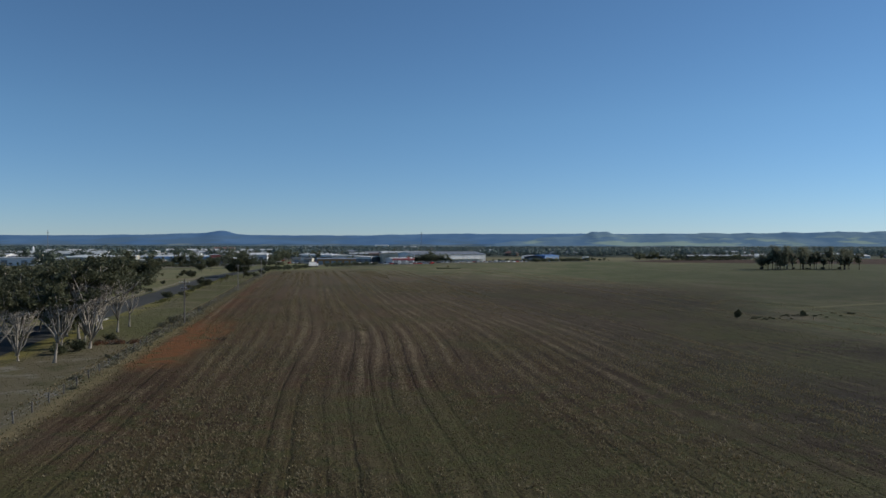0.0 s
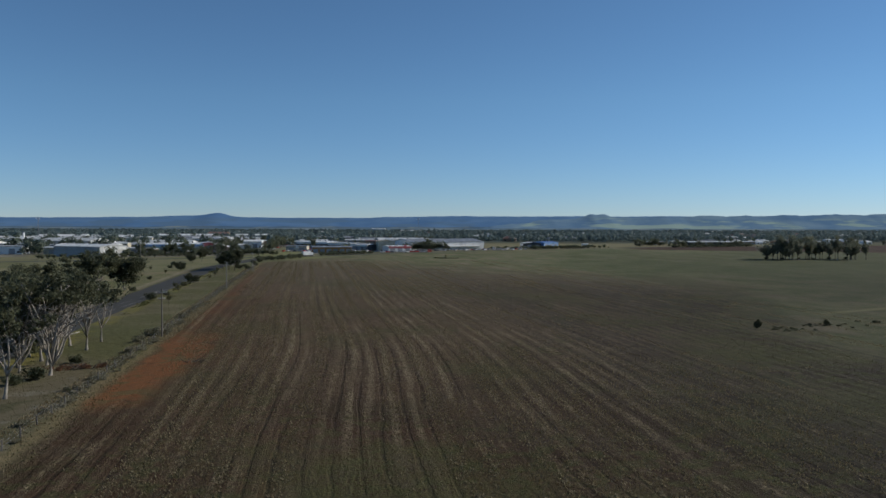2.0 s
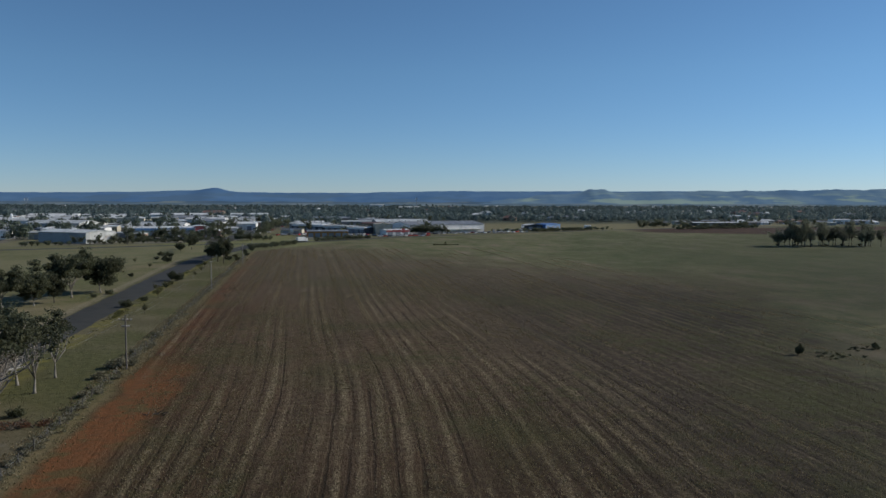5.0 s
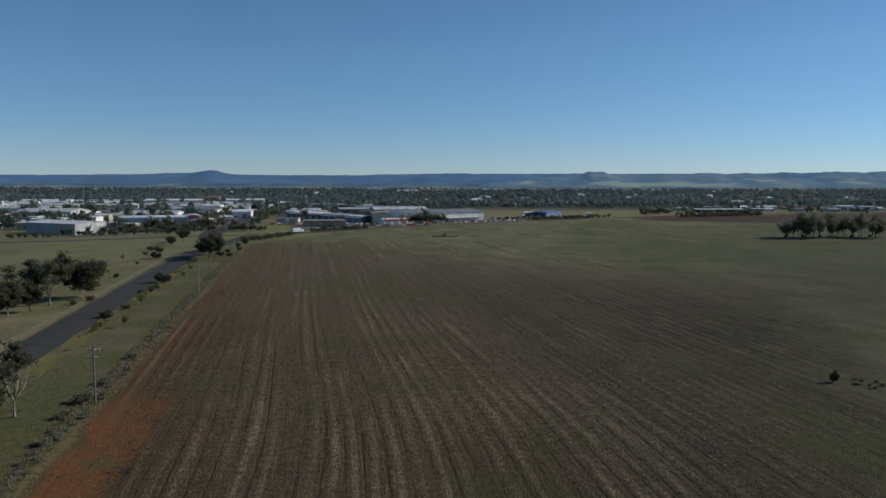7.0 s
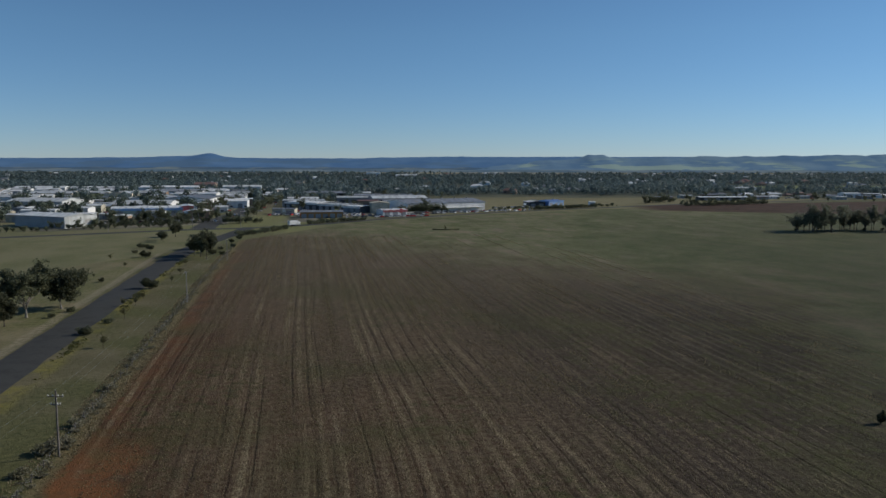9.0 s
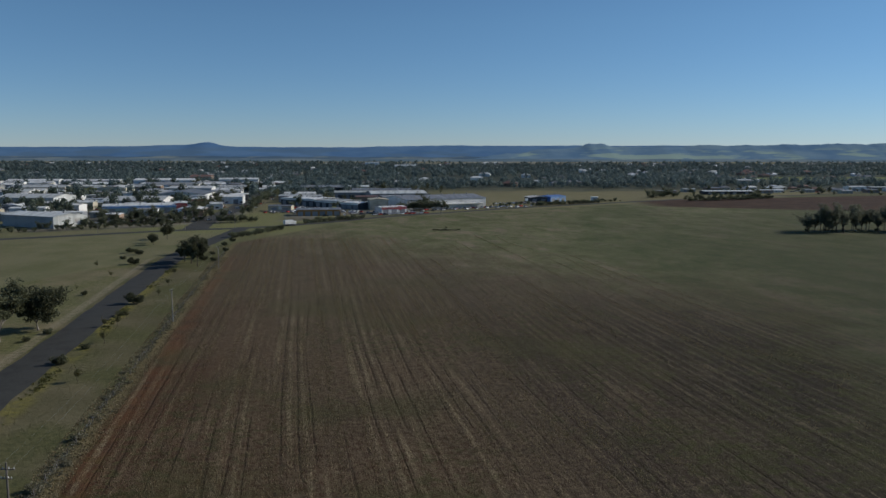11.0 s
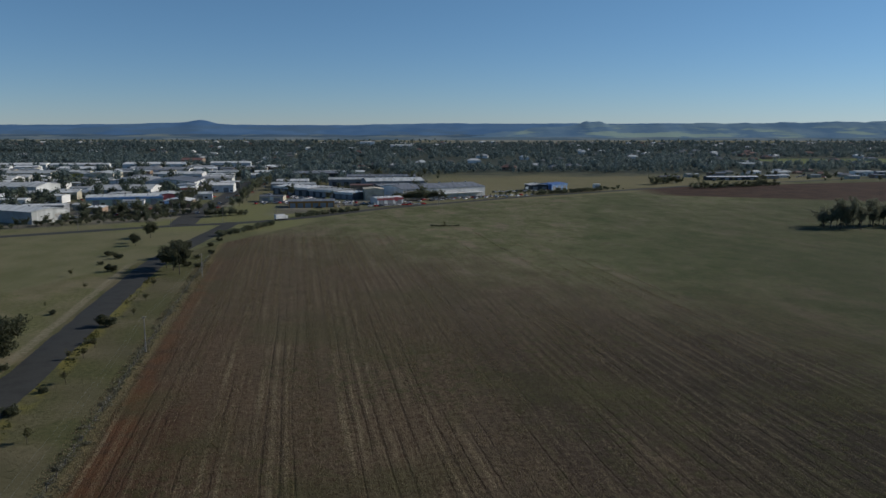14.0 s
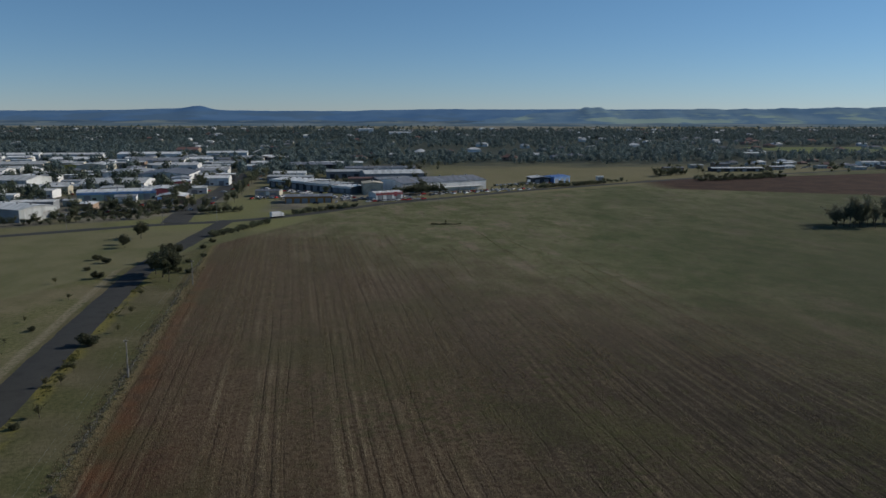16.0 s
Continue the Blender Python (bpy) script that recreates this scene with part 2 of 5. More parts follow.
    col = k.mix(edge * patch * k.noise(0.2, k.vec(x, y, 60.0), detail=4.0).step(0.50, 0.62) * 0.75, col, (0.085, 0.078, 0.034))
    # grass beside the road and in the paddocks beyond it
    dry = k.mix(mid.step(0.35, 0.65), (0.140, 0.128, 0.070), (0.195, 0.168, 0.100))
    lush = k.mix(fine.step(0.3, 0.7), (0.094, 0.099, 0.042), (0.145, 0.142, 0.064))
    grass = k.mix((k.noise(0.030, detail=4.0) + fine * 0.2 - 0.1).step(0.40, 0.60), lush, dry)
    yellow = (u + mid * 3.0).step(-42.5, -39.5).inv() * (u + mid * 3.0).step(-46.5, -44.0)
    grass = k.mix(yellow * k.noise(0.09, detail=5.0).step(0.42, 0.56) * fine.step(0.28, 0.52) * 0.9, grass, (0.225, 0.200, 0.056))
    gravel = (u + mid * 1.6).step(-59.6, -58.2) * (u + mid * 1.6).step(-56.6, -55.6).inv()
    grass = k.mix(gravel * fine.step(0.32, 0.6) * 0.7, grass, (0.270, 0.235, 0.165))
    litter = u.step(-48.0, -42.0) * u.step(-30.0, -27.0).inv() * s.step(120.0, 160.0).inv()
    grass = k.mix(litter * mid.step(0.38, 0.55) * 0.6, grass, (0.140, 0.120, 0.082))
    grass = k.mix(litter * crumbs.step(0.56, 0.68) * 0.7, grass, (0.255, 0.235, 0.195))
    grass = k.mix(litter * crumbs.step(0.34, 0.44).inv() * 0.6, grass, (0.075, 0.080, 0.038))
    path = (u + mid * 2.0).step(-27.5, -26.0) * (u + mid * 2.0).step(-24.0, -22.5).inv()
    grass = k.mix(path * fine.step(0.3, 0.5) * 0.75, grass, (0.225, 0.178, 0.092))
    grass = k.gain(grass, (u + mid * 2.0).step(-60.0, -54.0) * -0.24 + 1.0)
    in_field = (u + mid * 4.0).step(-25.0, -22.5)
    col = k.mix(in_field, grass, col)
    # past the field's far boundary: grass, then yards of the town
    far = y - (x * 0.6 + 640.0).math("MINIMUM", x * 2.3 + 667.0)
    past = (far + mid * 8.0).step(0.0, 10.0)
    beyond = k.mix((big + mid * 0.3).step(0.42, 0.62), (0.118, 0.126, 0.058), (0.165, 0.156, 0.086))
    beyond = k.mix(k.noise(0.022, k.vec(x, y * 0.5, 70.0), detail=5.0, rough=0.6).step(0.45, 0.62) * 0.6, beyond, (0.098, 0.108, 0.046))
    beyond = k.mix(x.step(40.0, 90.0) * 0.6, beyond, (0.185, 0.165, 0.092))
    island = (x + 104.0).math("ABSOLUTE").step(44.0, 60.0).inv() * (y - 600.0).math("ABSOLUTE").step(60.0, 90.0).inv()
    beyond = k.mix(island * fine.step(0.3, 0.6) * 0.8, beyond, (0.165, 0.175, 0.070))
    col = k.mix(past, col, beyond)
    dark_field = (y + x * 0.40 - 830.0 + mid * 6.0).step(0.0, 6.0) * (y - x * 0.27 - 752.0 + mid * 5.0).step(0.0, 6.0).inv() * x.step(215.0, 250.0)
    col = k.mix(dark_field, col, k.mix(mid.step(0.4, 0.6), (0.052, 0.034, 0.025), (0.070, 0.044, 0.031)))
    crop = (x - 840.0).math("ABSOLUTE").step(180.0, 190.0).inv() * (y - 1400.0).math("ABSOLUTE").step(120.0, 130.0).inv()
    col = k.mix(crop, col, (0.130, 0.155, 0.062))
    yards = (y - x * 0.5 - 640.0).step(-6.0, 6.0) * x.step(30.0, 50.0).inv() * y.step(1150.0, 1300.0).inv() * (x + 96.0 + (y - 560.0) * 0.02).math("ABSOLUTE").step(10.0, 24.0)
    yard = k.mix(k.noise(0.03, detail=4.0).step(0.4, 0.6), (0.112, 0.106, 0.084), (0.194, 0.181, 0.139))
    col = k.mix(yards * k.noise(0.018, detail=3.0).step(0.40, 0.52), col, yard)
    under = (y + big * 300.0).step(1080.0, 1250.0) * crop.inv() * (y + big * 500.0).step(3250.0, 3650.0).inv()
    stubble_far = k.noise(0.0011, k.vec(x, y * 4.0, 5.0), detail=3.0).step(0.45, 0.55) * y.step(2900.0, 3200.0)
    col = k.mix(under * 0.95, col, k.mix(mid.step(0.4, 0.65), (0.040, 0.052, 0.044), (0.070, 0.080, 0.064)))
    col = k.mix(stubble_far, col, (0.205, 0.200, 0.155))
    col = k.gain(col, fine * 0.5 + speck * 0.5 + 0.5)
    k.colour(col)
    k.bump((clod * 0.8 + wave * power.step(0.40, 0.62) * (u.step(18.0, 75.0) * -0.7 + 1.0) * 0.06 + thin * 0.2 - furrow * 0.25) * in_field * (turfed * -0.8 + 1.0) * (edge * patch * -0.7 + 1.0) + fine * 0.4 + speck * 0.5, 0.75, 0.32)
    return k.m


GROUND = make_ground_mat()
ASPHALT = worn("worn_asphalt", (0.057, 0.058, 0.054), (0.040, 0.041, 0.039), 0.25, 0.9, 0.0, 0.15)
WHITE_METAL = worn("white_sheet_metal", (0.72, 0.72, 0.70), (0.46, 0.47, 0.46), 0.15, 0.5)
GREY_METAL = worn("grey_sheet_metal", (0.27, 0.28, 0.29), (0.18, 0.185, 0.19), 0.15, 0.45)
DARK_WALL = worn("dark_wall", (0.055, 0.06, 0.065), None, 0.3, 0.7)
CREAM = worn("cream_wall", (0.50, 0.46, 0.36), None, 0.3, 0.8)
RED_ROOF = worn("red_roof", (0.16, 0.095, 0.08), None, 0.3, 0.7)
BLUE_WALL = worn("blue_wall", (0.07, 0.16, 0.40), None, 0.3, 0.6)
BARK = worn("pale_gum_bark", (0.27, 0.245, 0.21), (0.105, 0.092, 0.078), 1.2, 0.95)
DARK_BARK = worn("dark_bark", (0.10, 0.085, 0.07), None, 0.8, 0.9)
LEAF2 = leaf_mat("grey_green_leaves", (0.115, 0.130, 0.078), (0.175, 0.185, 0.112), (0.095, 0.105, 0.066))
LEAF3 = leaf_mat("pale_grey_green_leaves", (0.150, 0.162, 0.110), (0.215, 0.222, 0.150), (0.120, 0.130, 0.090))
LEAF = leaf_mat("gum_leaves", (0.070, 0.078, 0.042), (0.120, 0.124, 0.070), (0.055, 0.062, 0.036))
WOOD = worn("weathered_timber", (0.20, 0.17, 0.14), None, 1.5, 0.9)


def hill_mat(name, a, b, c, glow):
    """Far backdrop: forest and pasture, with kilometres of haze put into colour and glow."""
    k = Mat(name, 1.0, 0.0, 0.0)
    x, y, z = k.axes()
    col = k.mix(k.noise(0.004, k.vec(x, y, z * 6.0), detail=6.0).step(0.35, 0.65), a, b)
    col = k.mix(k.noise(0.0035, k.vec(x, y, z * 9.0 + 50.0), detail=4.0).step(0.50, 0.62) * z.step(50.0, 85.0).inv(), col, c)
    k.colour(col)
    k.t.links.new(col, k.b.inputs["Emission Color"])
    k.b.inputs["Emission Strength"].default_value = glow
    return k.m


# ---- building blocks ----
def link_mesh(name, verts, faces, mat, parent=None, smooth=False):
    me = bpy.data.meshes.new(name)
    me.from_pydata(verts, [], faces)
    me.update()
    if smooth:
        me.polygons.foreach_set("use_smooth", [True] * len(me.polygons))
    me.materials.append(mat)
    ob = new(name, me)
    ob.parent = parent
    return ob


def part(name, bm, mat, parent=None, label=""):
    me = bpy.data.meshes.new(name)
    bm.to_mesh(me)
    bm.free()
    me.materials.append(mat)
    ob = new(name, me)
    ob.parent = parent
    return tagged(ob, label)


def box(bm, x0, x1, y0, y1, z0, z1, bevel=0.0):
    v = [bm.verts.new(p) for p in ((x0, y0, z0), (x1, y0, z0), (x1, y1, z0), (x0, y1, z0), (x0, y0, z1), (x1, y0, z1), (x1, y1, z1), (x0, y1, z1))]
    fs = [bm.faces.new([v[i] for i in q]) for q in ((3, 2, 1, 0), (4, 5, 6, 7), (0, 1, 5, 4), (1, 2, 6, 5), (2, 3, 7, 6), (3, 0, 4, 7))]
    if bevel:
        es = {e for f in fs for e in f.edges}
        bmesh.ops.bevel(bm, geom=list(es), offset=bevel, segments=1, affect="EDGES")
    return bm


def boxes(*rows, bevel=0.0):
    bm = bmesh.new()
    for r in rows:
        box(bm, *r, bevel=bevel)
    return bm


def tube(points, radii, sides=6):
    """Verts and faces of a tapered tube along points."""
    verts, faces = [], []
    for i, (p, r) in enumerate(zip(points, radii)):
        a = points[max(i - 1, 0)]
        b = points[min(i + 1, len(points) - 1)]
        d = (Vector(b) - Vector(a)).normalized()
        side = d.orthogonal().normalized()
        up = d.cross(side)
        for j in range(sides):
            w = 2 * math.pi * j / sides
            verts.append(Vector(p) + (side * math.cos(w) + up * math.sin(w)) * r)
        if i:
            o = (i - 1) * sides
            faces += [(o + j, o + (j + 1) % sides, o + sides + (j + 1) % sides, o + sides + j) for j in range(sides)]
    faces.append(tuple(range(len(verts) - sides, len(verts))))
    faces.append(tuple(range(sides - 1, -1, -1)))
    return verts, faces


def merge(lists):
    verts, faces = [], []
    for v, f in lists:
        o = len(verts)
        verts += v
        faces += [tuple(i + o for i in q) for q in f]
    return verts, faces


# ---- land ----
def grid(name, x0, x1, y0, y1, nx, ny, height, mat):
    xs, ys = np.linspace(x0, x1, nx), np.linspace(y0, y1, ny)
    verts = [(x, y, height(x, y)) for y in ys for x in xs]
    faces = [(j * nx + i, j * nx + i + 1, (j + 1) * nx + i + 1, (j + 1) * nx + i) for j in range(ny - 1) for i in range(nx - 1)]
    return link_mesh(name, verts, faces, mat, smooth=True)


ground = grid("ground", -4900, 4900, -1500, 4900, 50, 33, lambda x, y: 0.0, GROUND)
tagged(ground, "brown ploughed field with sown rows and olive grass paddocks", "ground", kind="structure")


def ribbon(name, pts, half, mat, z, label, category):
    """A road along points, gently cambered, with edges that are not quite straight."""
    verts, faces = [], []
    dense = []
    for a, b in zip(pts, pts[1:]):
        n = max(2, int((Vector(b) - Vector(a)).length / 6))
        dense += [Vector(a).lerp(Vector(b), i / n) for i in range(n)]
    dense.append(Vector(pts[-1]))
    for _ in range(12):
        dense = [dense[0]] + [(dense[i - 1] + dense[i] * 2 + dense[i + 1]) / 4 for i in range(1, len(dense) - 1)] + [dense[-1]]
    for i, p in enumerate(dense):
        d = (dense[min(i + 1, len(dense) - 1)] - dense[max(i - 1, 0)]).normalized()
        n = Vector((d.y, -d.x))
        for f in (-1, -0.5, 0, 0.5, 1):
            w = half * f + (random.uniform(-0.3, 0.3) if abs(f) == 1 else 0)
            q = p + n * w
            verts.append((q.x, q.y, z + (0.10 if abs(f) < 1 else 0) + (0.06 if f == 0 else 0)))
        if i:
            o = (i - 1) * 5
            faces += [(o + j, o + j + 1, o + j + 6, o + j + 5) for j in range(4)]
    return tagged(link_mesh(name, verts, faces, mat, smooth=True), label, category, kind="structure")


def on_line(u, s):
    """The place at distance u across and s along the road's line."""
    return (u * 0.9932 - s * 0.1167, u * 0.1167 + s * 0.9932)


ribbon("road", [on_line(-53.0, -60), on_line(-51.8, 200), on_line(-50.8, 290), on_line(-49.8, 400), (-100, 436), (-98, 470), (-96, 510), (-94, 562)], 4.8, ASPHALT, 0.02,
       "grey asphalt country road without markings", "road")
ribbon("road_2", [(-900, 200), (-420, 410), (-201, 505), (-128, 547), (-90, 556), (-49, 588), (-10, 636), (30, 667), (70, 697), (110, 728), (180, 770), (300, 845), (800, 1060)], 4.6, ASPHALT, 0.03,
       "grey asphalt highway along the edge of the town", "road")
ribbon("road_3", [(-122, 552), (-127, 590), (-133, 730), (-144, 890), (-170, 1160), (-190, 1400)], 7.5, ASPHALT, 0.05, "grey asphalt avenue leading into the town", "road")


def ridge(name, x0, x1, y, depth, crest, mat, n=90):
    """A long hill range: rises from the plain to an uneven crest and falls behind."""
    verts, faces = [], []
    rows = ((-1.0, 0.0), (-0.6, 0.35), (-0.3, 0.72), (-0.1, 0.95), (0.0, 1.0), (0.5, 0.4))
    for i in range(n):
        x = x0 + (x1 - x0) * i / (n - 1)
        h = crest(x)
        for f, k in rows:
            w = noise.noise((x * 0.006, f * 2.0, y * 0.01)) * 0.14
            verts.append((x, y + depth * f, -4 + (h + 4) * max(0, k + (w if 0 < k < 1 else 0))))
        if i:
            o, m = (i - 1) * len(rows), len(rows)
            faces += [(o + j, o + j + m, o + j + m + 1, o + j + 1) for j in range(m - 1)]
    return tagged(link_mesh(name, verts, faces, mat, smooth=True), "distant hill range of forest and pasture with painted blue haze", "hills", kind="structure")


def bell(x, c, w):
    return math.exp(-((x - c) / w) ** 2)


# blue haze is painted into these colours; the last number makes them glow
HILL = hill_mat("haze_blue_forested_hills", (0.040, 0.078, 0.142), (0.054, 0.096, 0.158), (0.048, 0.082, 0.128), 0.75)
HILL_NEAR = hill_mat("haze_blue_grassy_hills", (0.048, 0.084, 0.132), (0.074, 0.112, 0.146), (0.118, 0.158, 0.146), 0.80)
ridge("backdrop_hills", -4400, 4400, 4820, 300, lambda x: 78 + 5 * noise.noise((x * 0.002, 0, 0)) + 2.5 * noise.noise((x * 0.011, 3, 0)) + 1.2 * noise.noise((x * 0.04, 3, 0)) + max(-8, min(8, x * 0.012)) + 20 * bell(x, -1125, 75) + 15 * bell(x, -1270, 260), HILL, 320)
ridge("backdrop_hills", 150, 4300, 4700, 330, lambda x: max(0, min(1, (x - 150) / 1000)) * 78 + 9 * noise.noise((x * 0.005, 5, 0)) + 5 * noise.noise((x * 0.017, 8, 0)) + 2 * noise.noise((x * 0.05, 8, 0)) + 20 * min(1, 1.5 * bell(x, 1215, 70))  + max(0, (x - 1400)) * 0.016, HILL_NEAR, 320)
FOOT = hill_mat("hazed_foothill_forest", (0.042, 0.070, 0.102), (0.058, 0.084, 0.112), (0.110, 0.132, 0.130), 0.5)
# low ridge added to cover the far plain in haze-coloured farmland
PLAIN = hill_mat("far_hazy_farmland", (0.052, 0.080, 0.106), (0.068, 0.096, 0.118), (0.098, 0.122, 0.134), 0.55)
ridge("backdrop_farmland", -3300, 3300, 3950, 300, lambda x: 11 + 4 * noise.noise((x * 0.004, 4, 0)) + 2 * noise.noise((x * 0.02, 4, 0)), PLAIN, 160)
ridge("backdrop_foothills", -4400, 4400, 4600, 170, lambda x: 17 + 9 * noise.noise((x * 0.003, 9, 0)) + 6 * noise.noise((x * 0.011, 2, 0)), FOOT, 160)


# ---- trees and shrubs ----
def leaves(rng, centres, radii, count, size, droop=0.3):
    """Small leaf sprays scattered in flattened clumps. Verts and faces."""
    centres, radii = np.array(centres, float), np.array(radii, float)
    pick = rng.integers(0, len(centres), count)
    d = rng.normal(size=(count, 3))
    d /= np.linalg.norm(d, axis=1)[:, None]
    r = rng.random(count)[:, None] ** 0.45
    p = centres[pick] + d * r * radii[pick][:, None] * np.array([1.0, 1.0, 0.62])
    a = rng.normal(size=(count, 3))
    a[:, 2] -= droop
    a /= np.linalg.norm(a, axis=1)[:, None]
    b = np.cross(a, rng.normal(size=(count, 3)))
    b /= np.linalg.norm(b, axis=1)[:, None]
    s = size * rng.uniform(0.6, 1.4, (count, 1))
    v = np.stack([p - a * s, p + b * s * 0.45, p + a * s, p - b * s * 0.45], 1).reshape(-1, 3)
    f = np.arange(count * 4).reshape(-1, 4)
    return v.tolist(), f.tolist()


def limb(rng, start, direction, length, radius, bend, steps=6):
    pts, d = [Vector(start)], Vector(direction).normalized()
    for _ in range(steps - 1):
        d = (d + Vector(rng.normal(size=3)) * bend + Vector((0, 0, 0.06))).normalized()
        pts.append(pts[-1] + d * (length / (steps - 1)))
    radii = [radius * (1 - 0.72 * i / (steps - 1)) for i in range(steps)]
    return pts, radii


def gum_tree(name, seed, height, fork, spread, limbs, clump, count, size, lean=0.06, bark=None, label="", flat=1.0, subs=4, bare=0.0, leaf=None):
    """A eucalypt: tapered trunk, rising forked limbs and a broken crown of leaf clumps."""
    rng = np.random.default_rng(seed)
    root = new(name)
    woods, centres, radii = [], [], []
    pts, rr = limb(rng, (0, 0, -0.2), (rng.normal() * lean, rng.normal() * lean, 1), height * fork + 0.2, height * 0.020, 0.06)
    rr[0] *= 1.35
    woods.append(tube(pts, rr, 8))
    for i in range(limbs):
        w = 2 * math.pi * (i + rng.uniform(-0.3, 0.3)) / limbs
        out = rng.uniform(0.55, 1.0) * spread
        rise = height * (1 - fork) * rng.uniform(0.62, 0.95) * flat
        start = pts[-1 - (i % 2)]
        way = Vector((math.cos(w) * out, math.sin(w) * out, rise))
        lp, lr = limb(rng, start, way, way.length, height * 0.0105, 0.16, 7)
        woods.append(tube(lp, lr, 5))
        for j in range(subs):
            k = (1 if bare < 0.25 else 2) + j % 4
            sub = Vector((rng.normal(), rng.normal(), abs(rng.normal()) * 0.5 + 0.25)).normalized()
            sp, sr = limb(rng, lp[min(k, 6)], sub, spread * rng.uniform(0.35, 0.7), lr[min(k, 6)] * 0.7, 0.25, 5)
            woods.append(tube(sp, sr, 4))
            centres += [sp[-1], sp[-2]]
            radii += [clump * rng.uniform(0.7, 1.25), clump * rng.uniform(0.4, 0.8)]
            for q in range(2):
                tw = Vector(rng.normal(size=3)).normalized()
                tp, tr = limb(rng, sp[2 + q], tw, spread * 0.25, sr[2] * 0.5, 0.3, 4)
                woods.append(tube(tp, tr, 3))
                centres.append(tp[-1])
                radii.append(clump * rng.uniform(0.4, 0.8))
        centres.append(lp[-1])
        radii.append(clump * 1.2)
    link_mesh("trunk", *merge(woods), bark or BARK, root, smooth=True)
    keep = [i for i, c in enumerate(centres) if c[2] > bare * height]
    centres, radii = [centres[i] for i in keep], [radii[i] for i in keep]
    link_mesh("crown", *leaves(rng, centres, radii, count, size), leaf or LEAF, root)
    return tagged(root, label, "tree")


def shrub(name, seed, height, width, count, size, label, mat=None, category="shrub"):
    """A low bush: a few stems and an uneven mass of small leaves down to the ground."""
    rng = np.random.default_rng(seed)
    root = new(name)
    stems, centres, radii = [], [], []
    for i in range(9):
        w, o = rng.uniform(0, 2 * math.pi), rng.uniform(0.15, 0.5) * width
        top = Vector((math.cos(w) * o, math.sin(w) * o, height * rng.uniform(0.45, 0.85)))
        sp, sr = limb(rng, (top.x * 0.1, top.y * 0.1, -0.05), top, top.length, 0.05 * height / 2, 0.1, 4)
        stems.append(tube(sp, sr, 4))
        centres += [sp[-1], sp[-2]]
        radii += [width * rng.uniform(0.2, 0.34), width * rng.uniform(0.16, 0.3)]
    link_mesh("stem", *merge(stems), DARK_BARK, root)
    v, f = leaves(rng, centres, radii, count, size, 0.0)
    v = [(x, y, max(z, 0.02)) for x, y, z in v]
    link_mesh("foliage", v, f, mat or LEAF, root)
    return tagged(root, label, category)


def put(ob, x, y, turn=0.0, size=1.0, wide=None, z=0.0):
    ob.matrix_basis = pose(x, y, z, 0, 0, turn) @ Matrix.Diagonal((wide or size, wide or size, size, 1))
    return ob


def put_copy(ob, x, y, turn=0.0, size=1.0, wide=None, z=0.0, label=""):
    c = copy_thing(ob, pose(x, y, z, 0, 0, turn))
    c.scale = (wide or size, wide or size, size)
    return tagged(c, label)


# the stand of pale gums between the road and the field
STAND = "gums beside the road"
thin = "tall pale-barked gum with bare forked limbs and thin grey-green crown"
gumA = tagged(gum_tree("gum_tree", 11, 13.0, 0.22, 3.8, 7, 1.05, 3000, 0.22, bare=0.66, label=thin, subs=8), group=STAND)
gumB = tagged(gum_tree("gum_tree", 12, 12.0, 0.28, 3.0, 6, 1.05, 2600, 0.22, bare=0.64, lean=0.12, label=thin, subs=8), group=STAND)
gumC = tagged(gum_tree("gum_tree", 13, 13.0, 0.10, 4.4, 11, 1.1, 4600, 0.22, bare=0.68, subs=8, label="many-stemmed gum with a tangle of pale limbs and thin leaves"), group=STAND)
gumD = tagged(gum_tree("gum_tree", 14, 11.5, 0.24, 4.6, 6, 1.6, 15000, 0.26, subs=6, bark=DARK_BARK, label="dense dark-leaved gum tree beside the road"), group=STAND)
for ob, u, s, turn, size in ((gumA, -37.5, 157.7, 20, 1.02), (gumB, -37.6, 168.1, 200, 0.98), (gumC, -36.2, 134.0, 75, 1.26), (gumD, -47.5, 171, 10, 1.0)):
    x, y = on_line(u, s)
    put(ob, x, y, turn, size)
for ob, u, s, turn, size in ((gumB, -41.9, 163.5, 60, 1.08), (gumA, -41.5, 147, 140, 1.2), (gumD, -43, 141, 250, 0.95), (gumB, -36.8, 118.5, 310, 1.1), (gumC, -42.5, 121, 190, 0.85), (gumC, -39.5, 143, 33, 1.15), (gumB, -45, 152, 140, 1.1),
                             (gumD, -63.1, 184, 120, 1.0), (gumA, -68.3, 189, 30, 1.05), (gumD, -72, 176, 330, 1.05), (gumC, -66, 205, 10, 0.9), (gumD, -71, 221, 88, 0.95),
                             (gumD, -76, 240, 200, 1.0), (gumA, -62, 160, 260, 1.0), (gumD, -70, 150, 15, 1.05), (gumD, -79, 196, 75, 1.0), (gumD, -52.5, 160, 130, 1.05), (gumC, -40.5, 152, 250, 1.08), (gumD, -44.6, 158, 20, 0.85), (gumC, -41.5, 137, 90, 1.2), (gumB, -43.5, 116, 170, 1.05), (gumD, -63, 139, 40, 1.0), (gumD, -67, 128, 140, 1.0), (gumD, -65, 172, 220, 0.9), (gumA, -44.8, 127, 310, 1.12)):
    x, y = on_line(u, s)
    put_copy(ob, x, y, turn, size)

